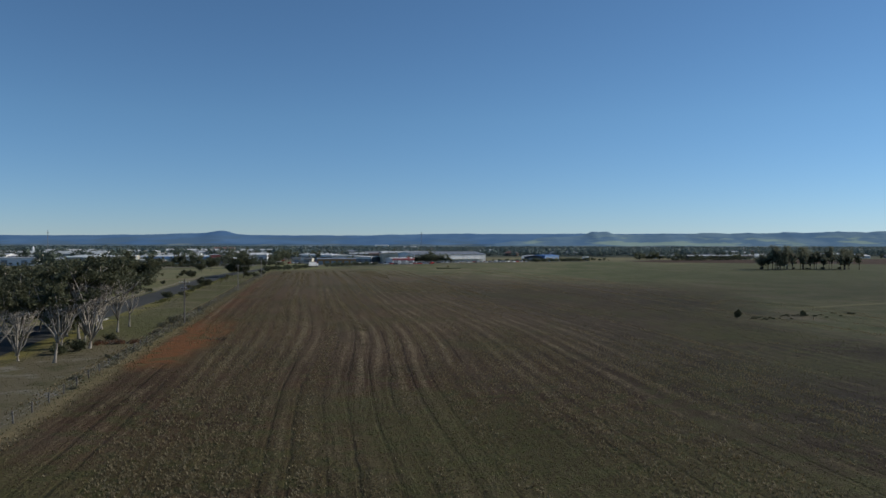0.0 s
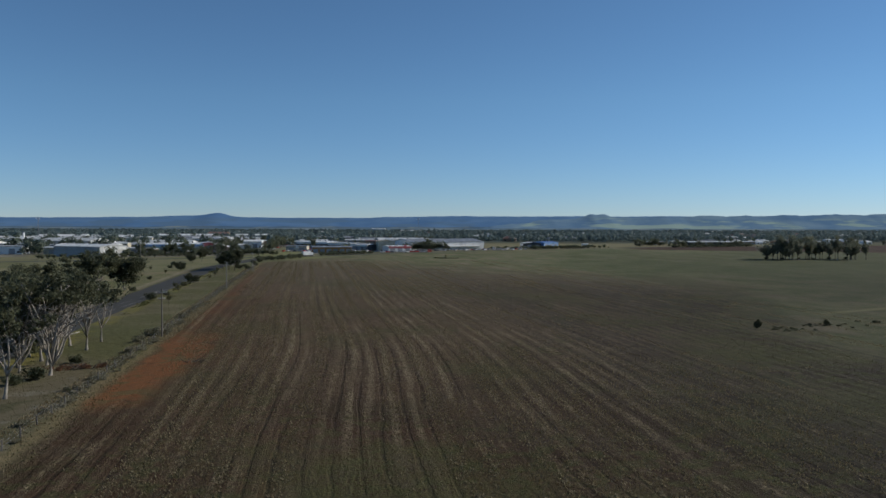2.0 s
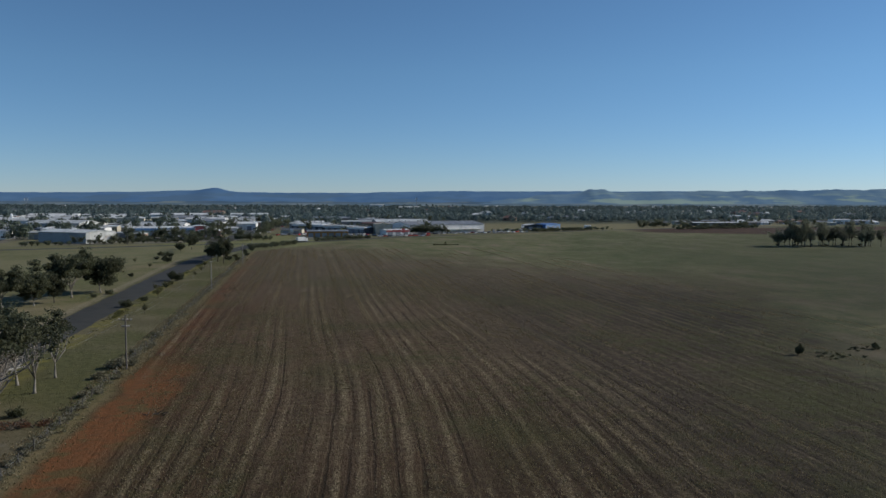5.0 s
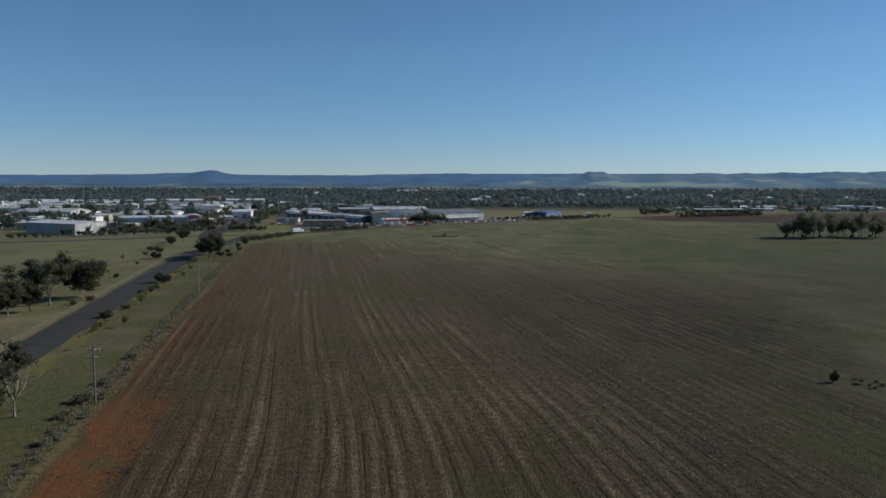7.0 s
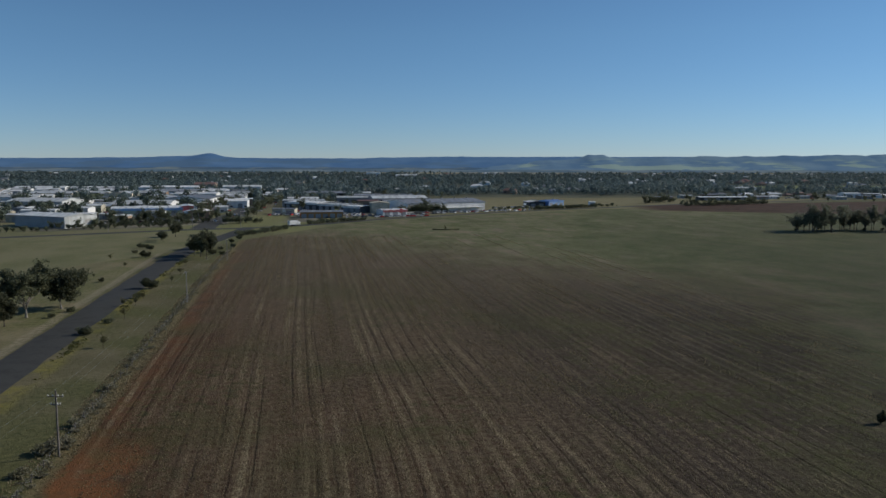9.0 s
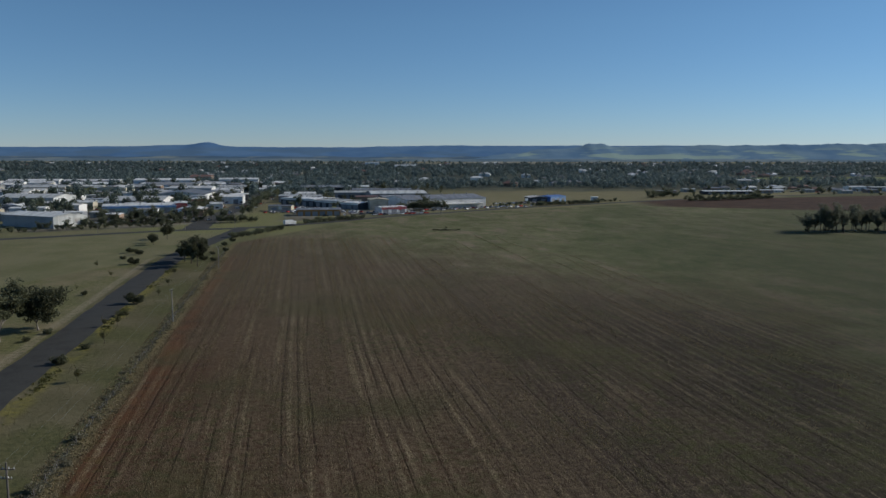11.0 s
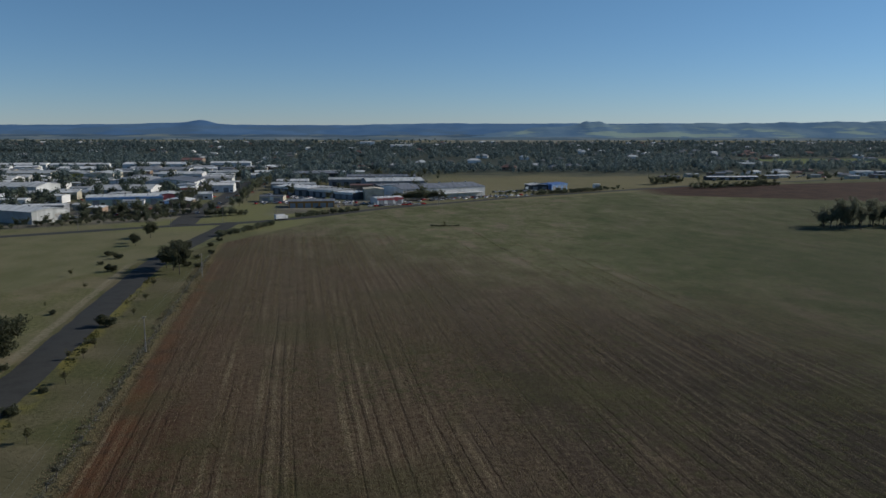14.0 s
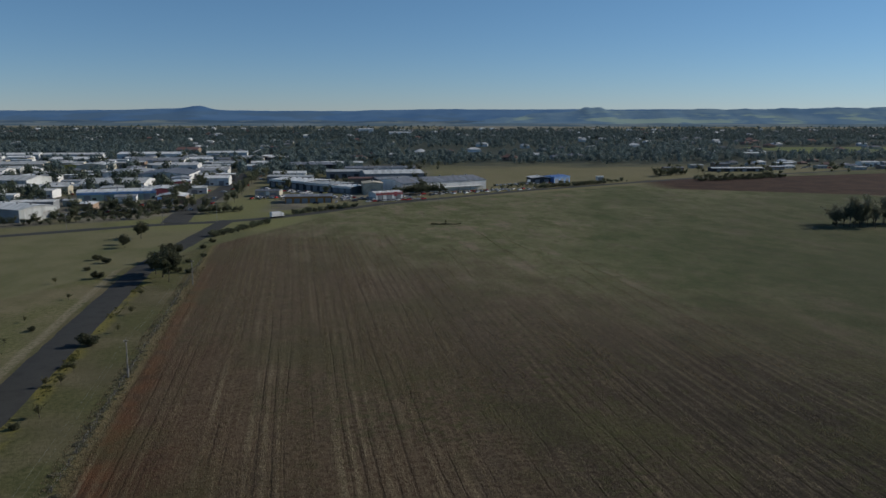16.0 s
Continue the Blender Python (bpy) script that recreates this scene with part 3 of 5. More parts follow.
# spreading gums on the far side of the road
PAIR = "spreading gums across the road"
gumE = tagged(gum_tree("gum_tree", 21, 12.5, 0.18, 6.2, 8, 1.55, 26000, 0.27, subs=7, label="spreading gum with a forked pale trunk and dense domed crown", flat=0.85), group=PAIR)
gumF = tagged(gum_tree("gum_tree", 22, 14.0, 0.20, 5.2, 7, 1.45, 20000, 0.27, subs=6, bare=0.42, label="tall gum with a layered open crown", flat=0.95), group=PAIR)
x, y = on_line(-61.1, 291)
put(gumE, x, y, 40, 1.15, 1.32)
x, y = on_line(-66.5, 279)
put(gumF, x, y, 100, 1.12, 1.32)
for ob, u, s, turn, size in ((gumE, -71.5, 262, 150, 0.92), (gumD, -68, 268, 220, 0.8), (gumF, -77, 255, 20, 0.9), (gumE, -82, 245, 300, 0.95)):
    x, y = on_line(u, s)
    put_copy(ob, x, y, turn, size)

# trees at the end of the road
gumG = tagged(gum_tree("gum_tree", 31, 11.5, 0.26, 4.8, 7, 1.25, 12000, 0.28, subs=6, flat=0.85, bark=DARK_BARK, label="dark bushy gum tree on the road verge"), group="gums at the road's end")
x, y = on_line(-34.9, 403)
put(gumG, x, y, 10, 1.28, 0.95)
for ob, u, s, turn, size in ((gumG, -38.5, 412, 100, 1.08), (gumG, -42.0, 418, 200, 0.8), (gumE, -40.0, 443, 290, 0.78), (gumG, -64.4, 509, 20, 0.85), (gumG, -66.5, 482, 30, 0.55), (gumG, -69, 491, 70, 0.5), (gumG, -36.5, 428, 250, 0.7)):
    x, y = on_line(u, s)
    put_copy(ob, x, y, turn, size)

# dark stand in the field
CLUMP = "gums standing in the field"
gumH = tagged(gum_tree("gum_tree", 41, 15.5, 0.16, 4.2, 8, 1.3, 4600, 0.25, subs=8, bare=0.20, leaf=LEAF3, bark=DARK_BARK, label="tall dark gum in a stand on the grass"), group=CLUMP)
gumI = tagged(gum_tree("gum_tree", 42, 14.5, 0.24, 3.2, 7, 1.2, 3400, 0.25, subs=8, bare=0.25, leaf=LEAF3, label="tall dark gum in a stand on the grass", bark=DARK_BARK), group=CLUMP)
put(gumH, 249, 522, 0, 0.86, 1.1)
put(gumI, 255, 519, 0, 1.1)
rng = np.random.default_rng(5)
for i in range(30):
    put_copy((gumH, gumI, gumI, gumI)[i % 4], 251 + i * 2.25 + rng.uniform(-2.2, 2.2), 522 + rng.uniform(-10, 12), rng.uniform(0, 360), rng.uniform(0.75, 1.32), rng.uniform(0.85, 1.2))

# shrubs and saplings
OLIVE = leaf_mat("olive_leaves", (0.100, 0.104, 0.044), (0.165, 0.150, 0.066), (0.085, 0.086, 0.042))
YELLOW_LEAF = leaf_mat("yellow_green_weeds", (0.135, 0.140, 0.045), (0.20, 0.19, 0.06), (0.10, 0.105, 0.045))
GREY_LEAF = leaf_mat("grey_weeds", (0.16, 0.15, 0.10), (0.25, 0.23, 0.155), (0.12, 0.118, 0.07))
roundb = shrub("shrub", 51, 3.6, 4.6, 5200, 0.20, "dense round dark green shrub at the roadside")
loose = gum_tree("sapling", 52, 3.9, 0.30, 1.3, 5, 0.50, 700, 0.13, lean=0.1, bark=DARK_BARK, leaf=OLIVE, label="loose olive-green sapling on the grass verge", subs=3)
low = shrub("shrub", 53, 1.4, 2.4, 1100, 0.16, "low dark scrubby bush in the grass")
greyb = shrub("weed_clump", 54, 1.1, 2.2, 900, 0.14, "grey dry weeds along the fence", GREY_LEAF, "weeds")
for ob, u, s, size in ((roundb, -43.2, 323.5, 1.0), (loose, -41.6, 293, 0.9), (low, -45.6, 254.5, 1.4), (greyb, -29.5, 176, 1.2)):
    x, y = on_line(u, s)
    put(ob, x, y, 15, size)
for ob, u, s, turn, size in (
        (roundb, -61.6, 413, 40, 0.85), (loose, -63.2, 379.5, 50, 0.75), (loose, -74.9, 406, 200, 0.85), (loose, -37.7, 240, 10, 0.95), (loose, -38.6, 356, 90, 0.9), (loose, -40.4, 380, 30, 1.0),
        (loose, -44.6, 292, 77, 0.8), (loose, -40.4, 273.5, 120, 1.0), (loose, -41.3, 302, 220, 0.85), (roundb, -62.6, 342, 120, 0.45), (low, -57.5, 286, 0, 1.0), (low, -60, 278, 70, 0.9), (loose, -38.5, 336, 310, 0.8),
        (low, -43.5, 268, 0, 0.9), (low, -44, 306, 60, 1.0), (loose, -68, 352, 10, 0.6), (loose, -66, 330, 99, 0.55), (low, -70, 430, 0, 1.0), (roundb, -66, 444, 10, 0.75), (roundb, -71, 452, 60, 0.7),
        (low, -37, 131, 140, 1.3), (low, -35.5, 144, 20, 0.9), (low, -39, 127, 60, 1.1), (loose, -45, 128, 0, 1.2), (roundb, -60, 171, 40, 0.8), (roundb, -57.5, 196, 140, 0.7),
        (roundb, -34, 420, 50, 0.7), (low, -30, 418, 0, 1.2), (low, -33, 440, 10, 1.1), (roundb, -28, 452, 10, 0.5), (low, -31, 474, 30, 1.3), (roundb, -28, 490, 30, 0.6)):
    x, y = on_line(u, s)
    put_copy(ob, x, y, turn, size)
# a lone round bush and its neighbours on the rise in the field
put_copy(roundb, 78, 176, 200, 0.58, 0.30, label="single dark round bush standing in the field")
put_copy(roundb, 96.5, 180.5, 20, 0.40, 0.24, label="single dark round bush standing in the field")
for cx, cy, w, n in ((83, 174.5, 4.0, 11), (96, 180, 5.5, 13), (112, 186, 7.0, 8)):
    for i in range(n):
        put_copy(low, cx + rng.normal() * w * 0.6, cy + rng.normal() * 1.6, rng.uniform(0, 360), rng.uniform(0.14, 0.34), rng.uniform(0.2, 0.5))
for i in range(12):
    put_copy(low, 23 + i * 1.4 + rng.uniform(-1, 1), 539 + rng.uniform(-1.5, 1.5), rng.uniform(0, 360), rng.uniform(0.3, 0.55), rng.uniform(0.7, 1.2))
put_copy(loose, 31, 540, 0, 0.8)
for i in range(6):
    put_copy(roundb, 252 + i * 11 + rng.uniform(-3, 3), 526 + rng.uniform(-5, 6), rng.uniform(0, 360), rng.uniform(0.3, 0.6))
for i in range(34):
    s = 96 + i * 9.0 + rng.uniform(-4, 4)
    x, y = on_line(-28.8 + rng.normal() * 1.0, s)
    put_copy(greyb, x, y, rng.uniform(0, 360), rng.uniform(0.25, 0.6), rng.uniform(0.4, 0.9))
for u, s, size in ((-29.2, 174.0, 1.5), (-28.0, 178.0, 1.2), (-30.0, 166.0, 1.0), (-28.4, 186.0, 1.1), (-29.6, 154.0, 0.9), (-28.6, 206.0, 1.0)):
    x, y = on_line(u, s)
    put_copy(greyb, x, y, s * 40, size, size * 1.1, label="tall grey-green weeds round the fence posts")


def scrub(name, count, u0, u1, s0, s1, high, mat, label, seed, keep):
    """Low mounds of weeds and dead stalks, thick in places and missing in others."""
    rng = np.random.default_rng(seed)
    cs, rs = [], []
    while len(cs) < count:
        u, s = rng.normal() * (u1 - u0) * 0.25 + (u0 + u1) / 2, rng.uniform(s0, s1)
        if noise.noise((u * 0.3, s * 0.06, seed)) < keep - 0.5 * rng.random():
            continue
        x, y = on_line(u, s)
        r = high * rng.uniform(0.35, 1.0)
        cs.append((x, y, r * 0.35))
        rs.append(r)
    v, f = leaves(rng, cs, rs, count * 45, 0.13, 0.0)
    v = [(x, y, max(z, 0.02)) for x, y, z in v]
    return tagged(link_mesh(name, v, f, mat), label, "weeds", kind="stuff")


scrub("fence_weeds", 700, -29.8, -27.0, 112, 455, 0.6, GREY_LEAF, "grey weeds and dead stalks tangled along the fence", 81, 0.15)
scrub("verge_weeds", 260, -46.0, -42.8, 215, 400, 0.4, YELLOW_LEAF, "yellow-green flowering weeds along the road edge", 82, 0.42)


# ---- town ----
def sheet_roof(name, col, dark):
    """Roofing sheets laid in lengths that have faded unevenly, with rust and dirt run down them."""
    k = Mat(name, 0.5, 0.0, 0.35)
    x, y, z = k.axes()
    sheets = k.noise(1.0, k.vec(x * 0.35, y * 0.03, 0.0), detail=3.0, rough=0.6)
    c = k.mix(sheets.step(0.40, 0.66) * 0.8, col, dark)
    c = k.mix(k.noise(0.16, detail=5.0, rough=0.65).step(0.55, 0.72) * 0.6, c, (0.26, 0.20, 0.15))
    k.colour(k.gain(c, k.noise(1.2).math("MULTIPLY", 0.3) + k.rand() * 0.45 + 0.62))
    k.bump((x * 8.0).math("SINE"), 0.25, 0.03)
    return k.m


PALETTE = {
    "white": WHITE_METAL, "grey": GREY_METAL, "dark": DARK_WALL, "cream": CREAM, "red": RED_ROOF, "blue": BLUE_WALL, "ridge": sheet_roof("white_roof_sheet", (0.66, 0.665, 0.645), (0.42, 0.43, 0.42)), "zinc": sheet_roof("grey_roof_sheet", (0.32, 0.33, 0.33), (0.19, 0.195, 0.20)),
    "pale": sheet_roof("pale_roof_sheet", (0.54, 0.555, 0.54), (0.30, 0.315, 0.30)),
    "tan": worn("tan_brick", (0.30, 0.22, 0.16), None, 0.5, 0.9),
    "green": worn("pale_green_wall", (0.42, 0.50, 0.42), None, 0.2, 0.7),
    "orange": worn("orange_wall", (0.36, 0.19, 0.06), None, 0.2, 0.7),
    "bright": worn("bright_red_wall", (0.52, 0.13, 0.13), None, 0.2, 0.6),
    "sky": worn("light_blue_wall", (0.25, 0.42, 0.70), None, 0.2, 0.6),
    "yellow": worn("yellow_wall", (0.55, 0.45, 0.12), None, 0.2, 0.7),
    "slate": sheet_roof("slate_roof_sheet", (0.175, 0.185, 0.20), (0.10, 0.105, 0.11)),
}
SKYLIGHT = worn("milky_fibreglass", (0.30, 0.33, 0.33), None, 0.3, 0.35)
GLASS = worn("dark_window_glass", (0.03, 0.035, 0.045), None, 0.3, 0.15, 0.0, 0.6)
RUBBER = worn("black_rubber", (0.02, 0.02, 0.02), None, 2.0, 0.9)
taken = []


def claim(x, y, rot, w, d):
    taken.append((x, y, math.cos(radians(rot)), math.sin(radians(rot)), w, d, max(w, d)))


def free(x, y, r=3.0):
    """Whether nothing built stands within r of the place."""
    for a, b, c, s, w, d, m in taken:
        dx, dy = x - a, y - b
        if dx * dx + dy * dy < (1.5 * m + 20) ** 2:
            lx, ly = dx * c + dy * s, dy * c - dx * s
            if -r < lx < w + r and -r < ly < d + r:
                return False
    return True


def shed(label, x, y, rot, w, d, h, roof, wall, front=None, doors=2, band=None, pitch=0.06, awning=False, vents=3, name="warehouse"):
    """A low-pitched sheet-metal shed; the front's left corner stands at x, y and it reaches back from there."""
    claim(x, y, rot, w, d)
    root = put(new(name), x, y, rot)
    t = 0.25
    side = PALETTE[wall]
    part("front_wall", boxes((0, w, 0, t, 0, h)), PALETTE[front or wall], root)
    part("back_wall", boxes((0, w, d - t, d, 0, h)), side, root)
    part("side_wall", boxes((0, t, t + 0.003, d - t - 0.003, 0, h)), side, root)
    part("side_wall", boxes((w - t, w, t + 0.003, d - t - 0.003, 0, h)), side, root)
    # gable roof with the ridge along the longer side, overhanging a little
    e, th = 0.45, 0.18
    bm = bmesh.new()
    if w >= d:
        top = h + d * pitch
        prof = [(-e, h - e * pitch), (d / 2, top), (d + e, h - e * pitch)]
        for i, xx in enumerate((-e, w + e)):
            for yy, zz in prof:
                bm.verts.new((xx, yy, zz + 0.01))
                bm.verts.new((xx, yy, zz + th))
    else:
        top = h + w * pitch
        prof = [(-e, h - e * pitch), (w / 2, top), (w + e, h - e * pitch)]
        for i, yy in enumerate((-e, d + e)):
            for xx, zz in prof:
                bm.verts.new((xx, yy, zz + 0.01))
                bm.verts.new((xx, yy, zz + th))
    bm.verts.ensure_lookup_table()
    v = bm.verts
    for a, b, c2, d2 in ((1, 3, 9, 7), (3, 5, 11, 9), (0, 6, 8, 2), (2, 8, 10, 4), (0, 1, 7, 6), (4, 10, 11, 5), (0, 2, 3, 1), (2, 4, 5, 3), (6, 7, 9, 8), (8, 9, 11, 10)):
        bm.faces.new((v[a], v[b], v[c2], v[d2]))
    bmesh.ops.recalc_face_normals(bm, faces=bm.faces)
    rf = part("roof", bm, PALETTE[{"white": "ridge", "grey": "zinc"}.get(roof, roof)], root)
    # fibreglass skylights down the near slope of the larger roofs
    if w >= d and w * d > 500 and y < 1000:
        n = 2 + int(w > 45)
        for i in range(n):
            sx, sl = w * (i + 0.7) / (n + 0.4), 2 * pitch
            bm = bmesh.new()
            q = [bm.verts.new((sx + a, b, h + b * sl + th + c)) for c in (-0.03, 0.05) for a, b in ((-0.5, d * 0.08), (0.5, d * 0.08), (0.5, d * 0.42), (-0.5, d * 0.42))]
            for f in ((4, 5, 6, 7), (0, 1, 5, 4), (1, 2, 6, 5), (2, 3, 7, 6), (3, 0, 4, 7)):
                bm.faces.new([q[j] for j in f])
            part("skylight", bm, SKYLIGHT, rf, "milky fibreglass skylight")
    # gable ends
    for i in (0, 1):
        bm = bmesh.new()
        ends = [((0.02, w - 0.02)[i], q, z) for q, z in ((0, h), (d, h), (d / 2, top))] if w >= d else [(q, (0.02, d - 0.02)[i], z) for q, z in ((0, h), (w, h), (w / 2, top))]
        inner = [(p[0] + (0.15 - 0.3 * i if w >= d else 0), p[1] + (0.15 - 0.3 * i if w < d else 0), p[2]) for p in ends]
        a, b = [bm.verts.new(p) for p in ends], [bm.verts.new(p) for p in inner]
        for q in (a, b[::-1], (a[0], b[0], b[1], a[1]), (a[1], b[1], b[2], a[2]), (a[2], b[2], b[0], a[0])):
            bm.faces.new(q)
        part("gable", bm, PALETTE[front or wall], root)
    for i in range(vents):
        fx, fy = (w * (i + 0.5) / vents, d / 2) if w >= d else (w / 2, d * (i + 0.5) / vents)
        bm = bmesh.new()
        bmesh.ops.create_cone(bm, cap_ends=True, segments=8, radius1=0.5, radius2=0.7, depth=1.0, matrix=Matrix.Translation((fx, fy, top + 0.55)))
        part("roof_vent", bm, GREY_METAL, rf)
    if band:
        part("fascia", boxes((-0.05, w + 0.05, -0.22, -0.02, h - 1.3, h + 0.5)), PALETTE[band], root)
    for i in range(doors):
        cx = w * (i + 0.5) / doors
        dw = min(2.2, w / doors * 0.36)
        part("roller_door", boxes((cx - dw, cx + dw, -0.06, 0.12, 0, min(4.2, h * 0.72))), GREY_METAL if wall != "grey" else DARK_WALL, root)
        if w / doors > 9:
            part("window", boxes((cx + dw + 1.2, cx + dw + 3.6, -0.05, 0.1, 1.0, 2.3)), GLASS, root)
    if awning:
        aw = part("awning", boxes((w * 0.15, w * 0.95, -3.2, 0, h * 0.42, h * 0.42 + 0.35)), WHITE_METAL, root, "long white awning")
        for i in range(6):
            fx = w * (0.17 + 0.152 * i)
            part("post", boxes((fx, fx + 0.2, -3.1, -2.9, 0, h * 0.42)), GREY_METAL, aw)
    return tagged(root, label, "warehouse" if name == "warehouse" else "building")


# grey side and back walls: shade on the white warehouse put in as colour
shed("white warehouse with a pale roof and shade painted grey on its side wall", -208, 556, 62, 25, 46, 7.2, "pale", "grey", front="pale", doors=0, vents=4)
shed("long pale shed behind the street trees", -340, 752, -4, 50, 40, 7.5, "pale", "pale", doors=3, vents=4)
shed("small white workshop among trees", -259, 686, -3, 15, 14, 5.5, "white", "white", doors=1, vents=1)
shed("low pale roofed workshop among trees", -288, 722, 8, 46, 20, 4.5, "pale", "cream", doors=3)
shed("long low showroom with a green and blue front", -217, 660, 16, 52, 24, 6.0, "pale", "white", front="green", doors=4, band="sky")
shed("bright red shop end with a red front", -168, 675, 16, 9, 26, 7.4, "pale", "bright", doors=1, vents=1, name="shop")
shed("white warehouse with a flat pale roof", -247, 740, 5, 50, 44, 5.5, "pale", "white", doors=3, vents=4)
shed("grey roofed warehouse with a white ridge", -262, 835, 3, 34, 52, 6.5, "grey", "white", doors=2)
shed("wide white warehouse with a slate-grey roof", -226, 815, 3, 46, 54, 6.5, "slate", "white", doors=3, vents=4)
shed("white fronted workshop by the avenue", -178, 752, 12, 15, 20, 5.5, "white", "white", front="white", band="bright", doors=1, vents=1)
shed("cream block workshop with a pale roof", -322, 930, 3, 30, 34, 7.5, "pale", "cream", doors=2)
shed("yellow walled workshop with a grey roof", -346, 955, 3, 16, 18, 6.0, "grey", "yellow", doors=1, vents=1)
shed("long white row of sheds", -520, 1140, 8, 66, 30, 7.0, "white", "white", doors=4, vents=4)
shed("long white row of sheds", -452, 1155, 6, 74, 28, 6.5, "white", "white", doors=4, vents=4)
shed("long pale row of shops", -356, 1150, 2, 82, 34, 7.5, "white", "white", doors=5, vents=4)
shed("long pale row of shops", -248, 1180, 8, 54, 30, 7.5, "pale", "white", doors=3)
shed("large building with a red tiled roof", -304, 1240, 0, 30, 26, 9.0, "red", "tan", doors=1, pitch=0.12, vents=0)
shed("small cream shop with a white roof", -216, 634, 0, 9, 9, 4.0, "white", "cream", doors=1, vents=0, name="shop")
shed("long pale industrial shed among trees", -420, 850, 6, 60, 34, 7.0, "pale", "white", doors=4)
shed("grey roofed industrial shed among trees", -395, 690, 4, 44, 30, 6.5, "grey", "white", doors=3)
shed("white sheet-metal industrial shed", -470, 790, 4, 48, 30, 7.5, "white", "white", doors=3)
shed("pale roofed cream industrial shed", -430, 960, 4, 60, 34, 6.5, "pale", "cream", doors=3)
shed("white sheet-metal industrial shed", -250, 945, 4, 46, 30, 6.5, "white", "white", doors=3)
shed("grey roofed industrial shed among trees", -300, 1030, 4, 60, 34, 6.5, "grey", "white", doors=3)
shed("white sheet-metal industrial shed", -400, 1050, 4, 50, 34, 6.5, "white", "white", doors=3)
shed("white workshop beside the avenue", -190, 900, 5, 28, 20, 6.0, "white", "white", doors=2)
shed("white workshop beside the avenue", -196, 985, 5, 30, 24, 6.0, "pale", "white", doors=2)
shed("brick walled shop with a blue-grey roof and orange piers", -72, 645, 6, 32, 16, 4.5, "slate", "orange", doors=6, vents=0, name="shop")
shed("long showroom with a white roof and dark glass front", -101, 767, -40, 42, 30, 6.2, "white", "dark", band="white", doors=5, vents=6, pitch=0.03)
shed("showroom with a white parapet and dark glass front", -68.5, 739.5, -40, 30, 26, 5.6, "pale", "dark", band="white", doors=4, vents=5, pitch=0.03)
shed("low showroom with a pale roof and dark front", -45.2, 720, -40, 20, 20, 5.0, "white", "slate", band="white", doors=3, vents=4, pitch=0.03)
shed("flat roofed annex with plant on the roof", -108, 800, -8, 40, 16, 6.0, "pale", "grey", doors=2, vents=6)
shed("small dark roofed office", -100, 690, -4, 18, 12, 4.2, "slate", "cream", doors=2, vents=0, name="shop")
shed("tall cream showroom with blank walls", -20, 700, 8, 15, 18, 8.5, "cream", "cream", doors=1, vents=1)
shed("brick shop with an orange-brown roof", -34, 756, 4, 22, 14, 7.6, "red", "tan", doors=2, vents=0, name="shop")
shed("white shop with a red sign band", -10, 664, 24, 21, 14, 4.6, "white", "white", band="bright", doors=3, vents=1, name="shop")
shed("long grey warehouse with a pale roof", -22, 806, 10, 54, 36, 7.5, "pale", "grey", doors=4, vents=5)
shed("long dark warehouse with a slate-grey roof", -104, 925, 2, 50, 30, 8.0, "slate", "dark", doors=3)
shed("grey workshop with a dark roof", -44, 880, 2, 28, 22, 7.5, "slate", "grey", doors=2)
shed("big white shed with a grey roof and long white awning", 10, 708, 27, 78, 42, 7.6, "slate", "white", doors=0, awning=True, vents=6)
shed("low grey shop joined to the white shed", -8, 742, 20, 30, 30, 7.0, "grey", "slate", doors=2)
shed("dark showroom with a white roof", 127, 789, 8, 17, 18, 4.8, "white", "dark", doors=2, vents=2)
shed("blue showroom with a bright blue front", 146, 788, 38, 22, 18, 5.4, "blue", "blue", front="sky", band="sky", doors=3, vents=2)
shed("tiny white farm shed on the grass", 193, 818, 0, 6, 5, 3.6, "white", "white", doors=1, vents=0, name="shed")
shed("long low building with a bright white roof", 348, 922, 2, 58, 12, 3.6, "white", "dark", doors=4)
shed("pale long building among trees", 510, 1190, 0, 26, 18, 6.0, "pale", "cream", doors=2)
shed("white farm shed beside the fields", 560, 990, 4, 22, 14, 5.5, "white", "white", doors=2)
shed("far white roofed hall above the trees", -93, 2480, 0, 44, 26, 13.0, "white", "white", doors=3)
shed("far white roofed hall above the trees", 0, 2230, 2, 60, 26, 9.0, "white", "white", doors=3)


# more sheds on the lots between
rng = np.random.default_rng(404)
LOOKS = (("white", "white", "white sheet-metal shed on an industrial lot"), ("pale", "cream", "cream shed with a pale sheet roof"), ("grey", "white", "white shed with a grey sheet roof"),
         ("white", "grey", "grey shed with a white sheet roof"), ("slate", "cream", "cream shed with a dark roof"), ("pale", "white", "white shed with a pale sheet roof"), ("white", "tan", "brick workshop with a white roof"))
built = 0
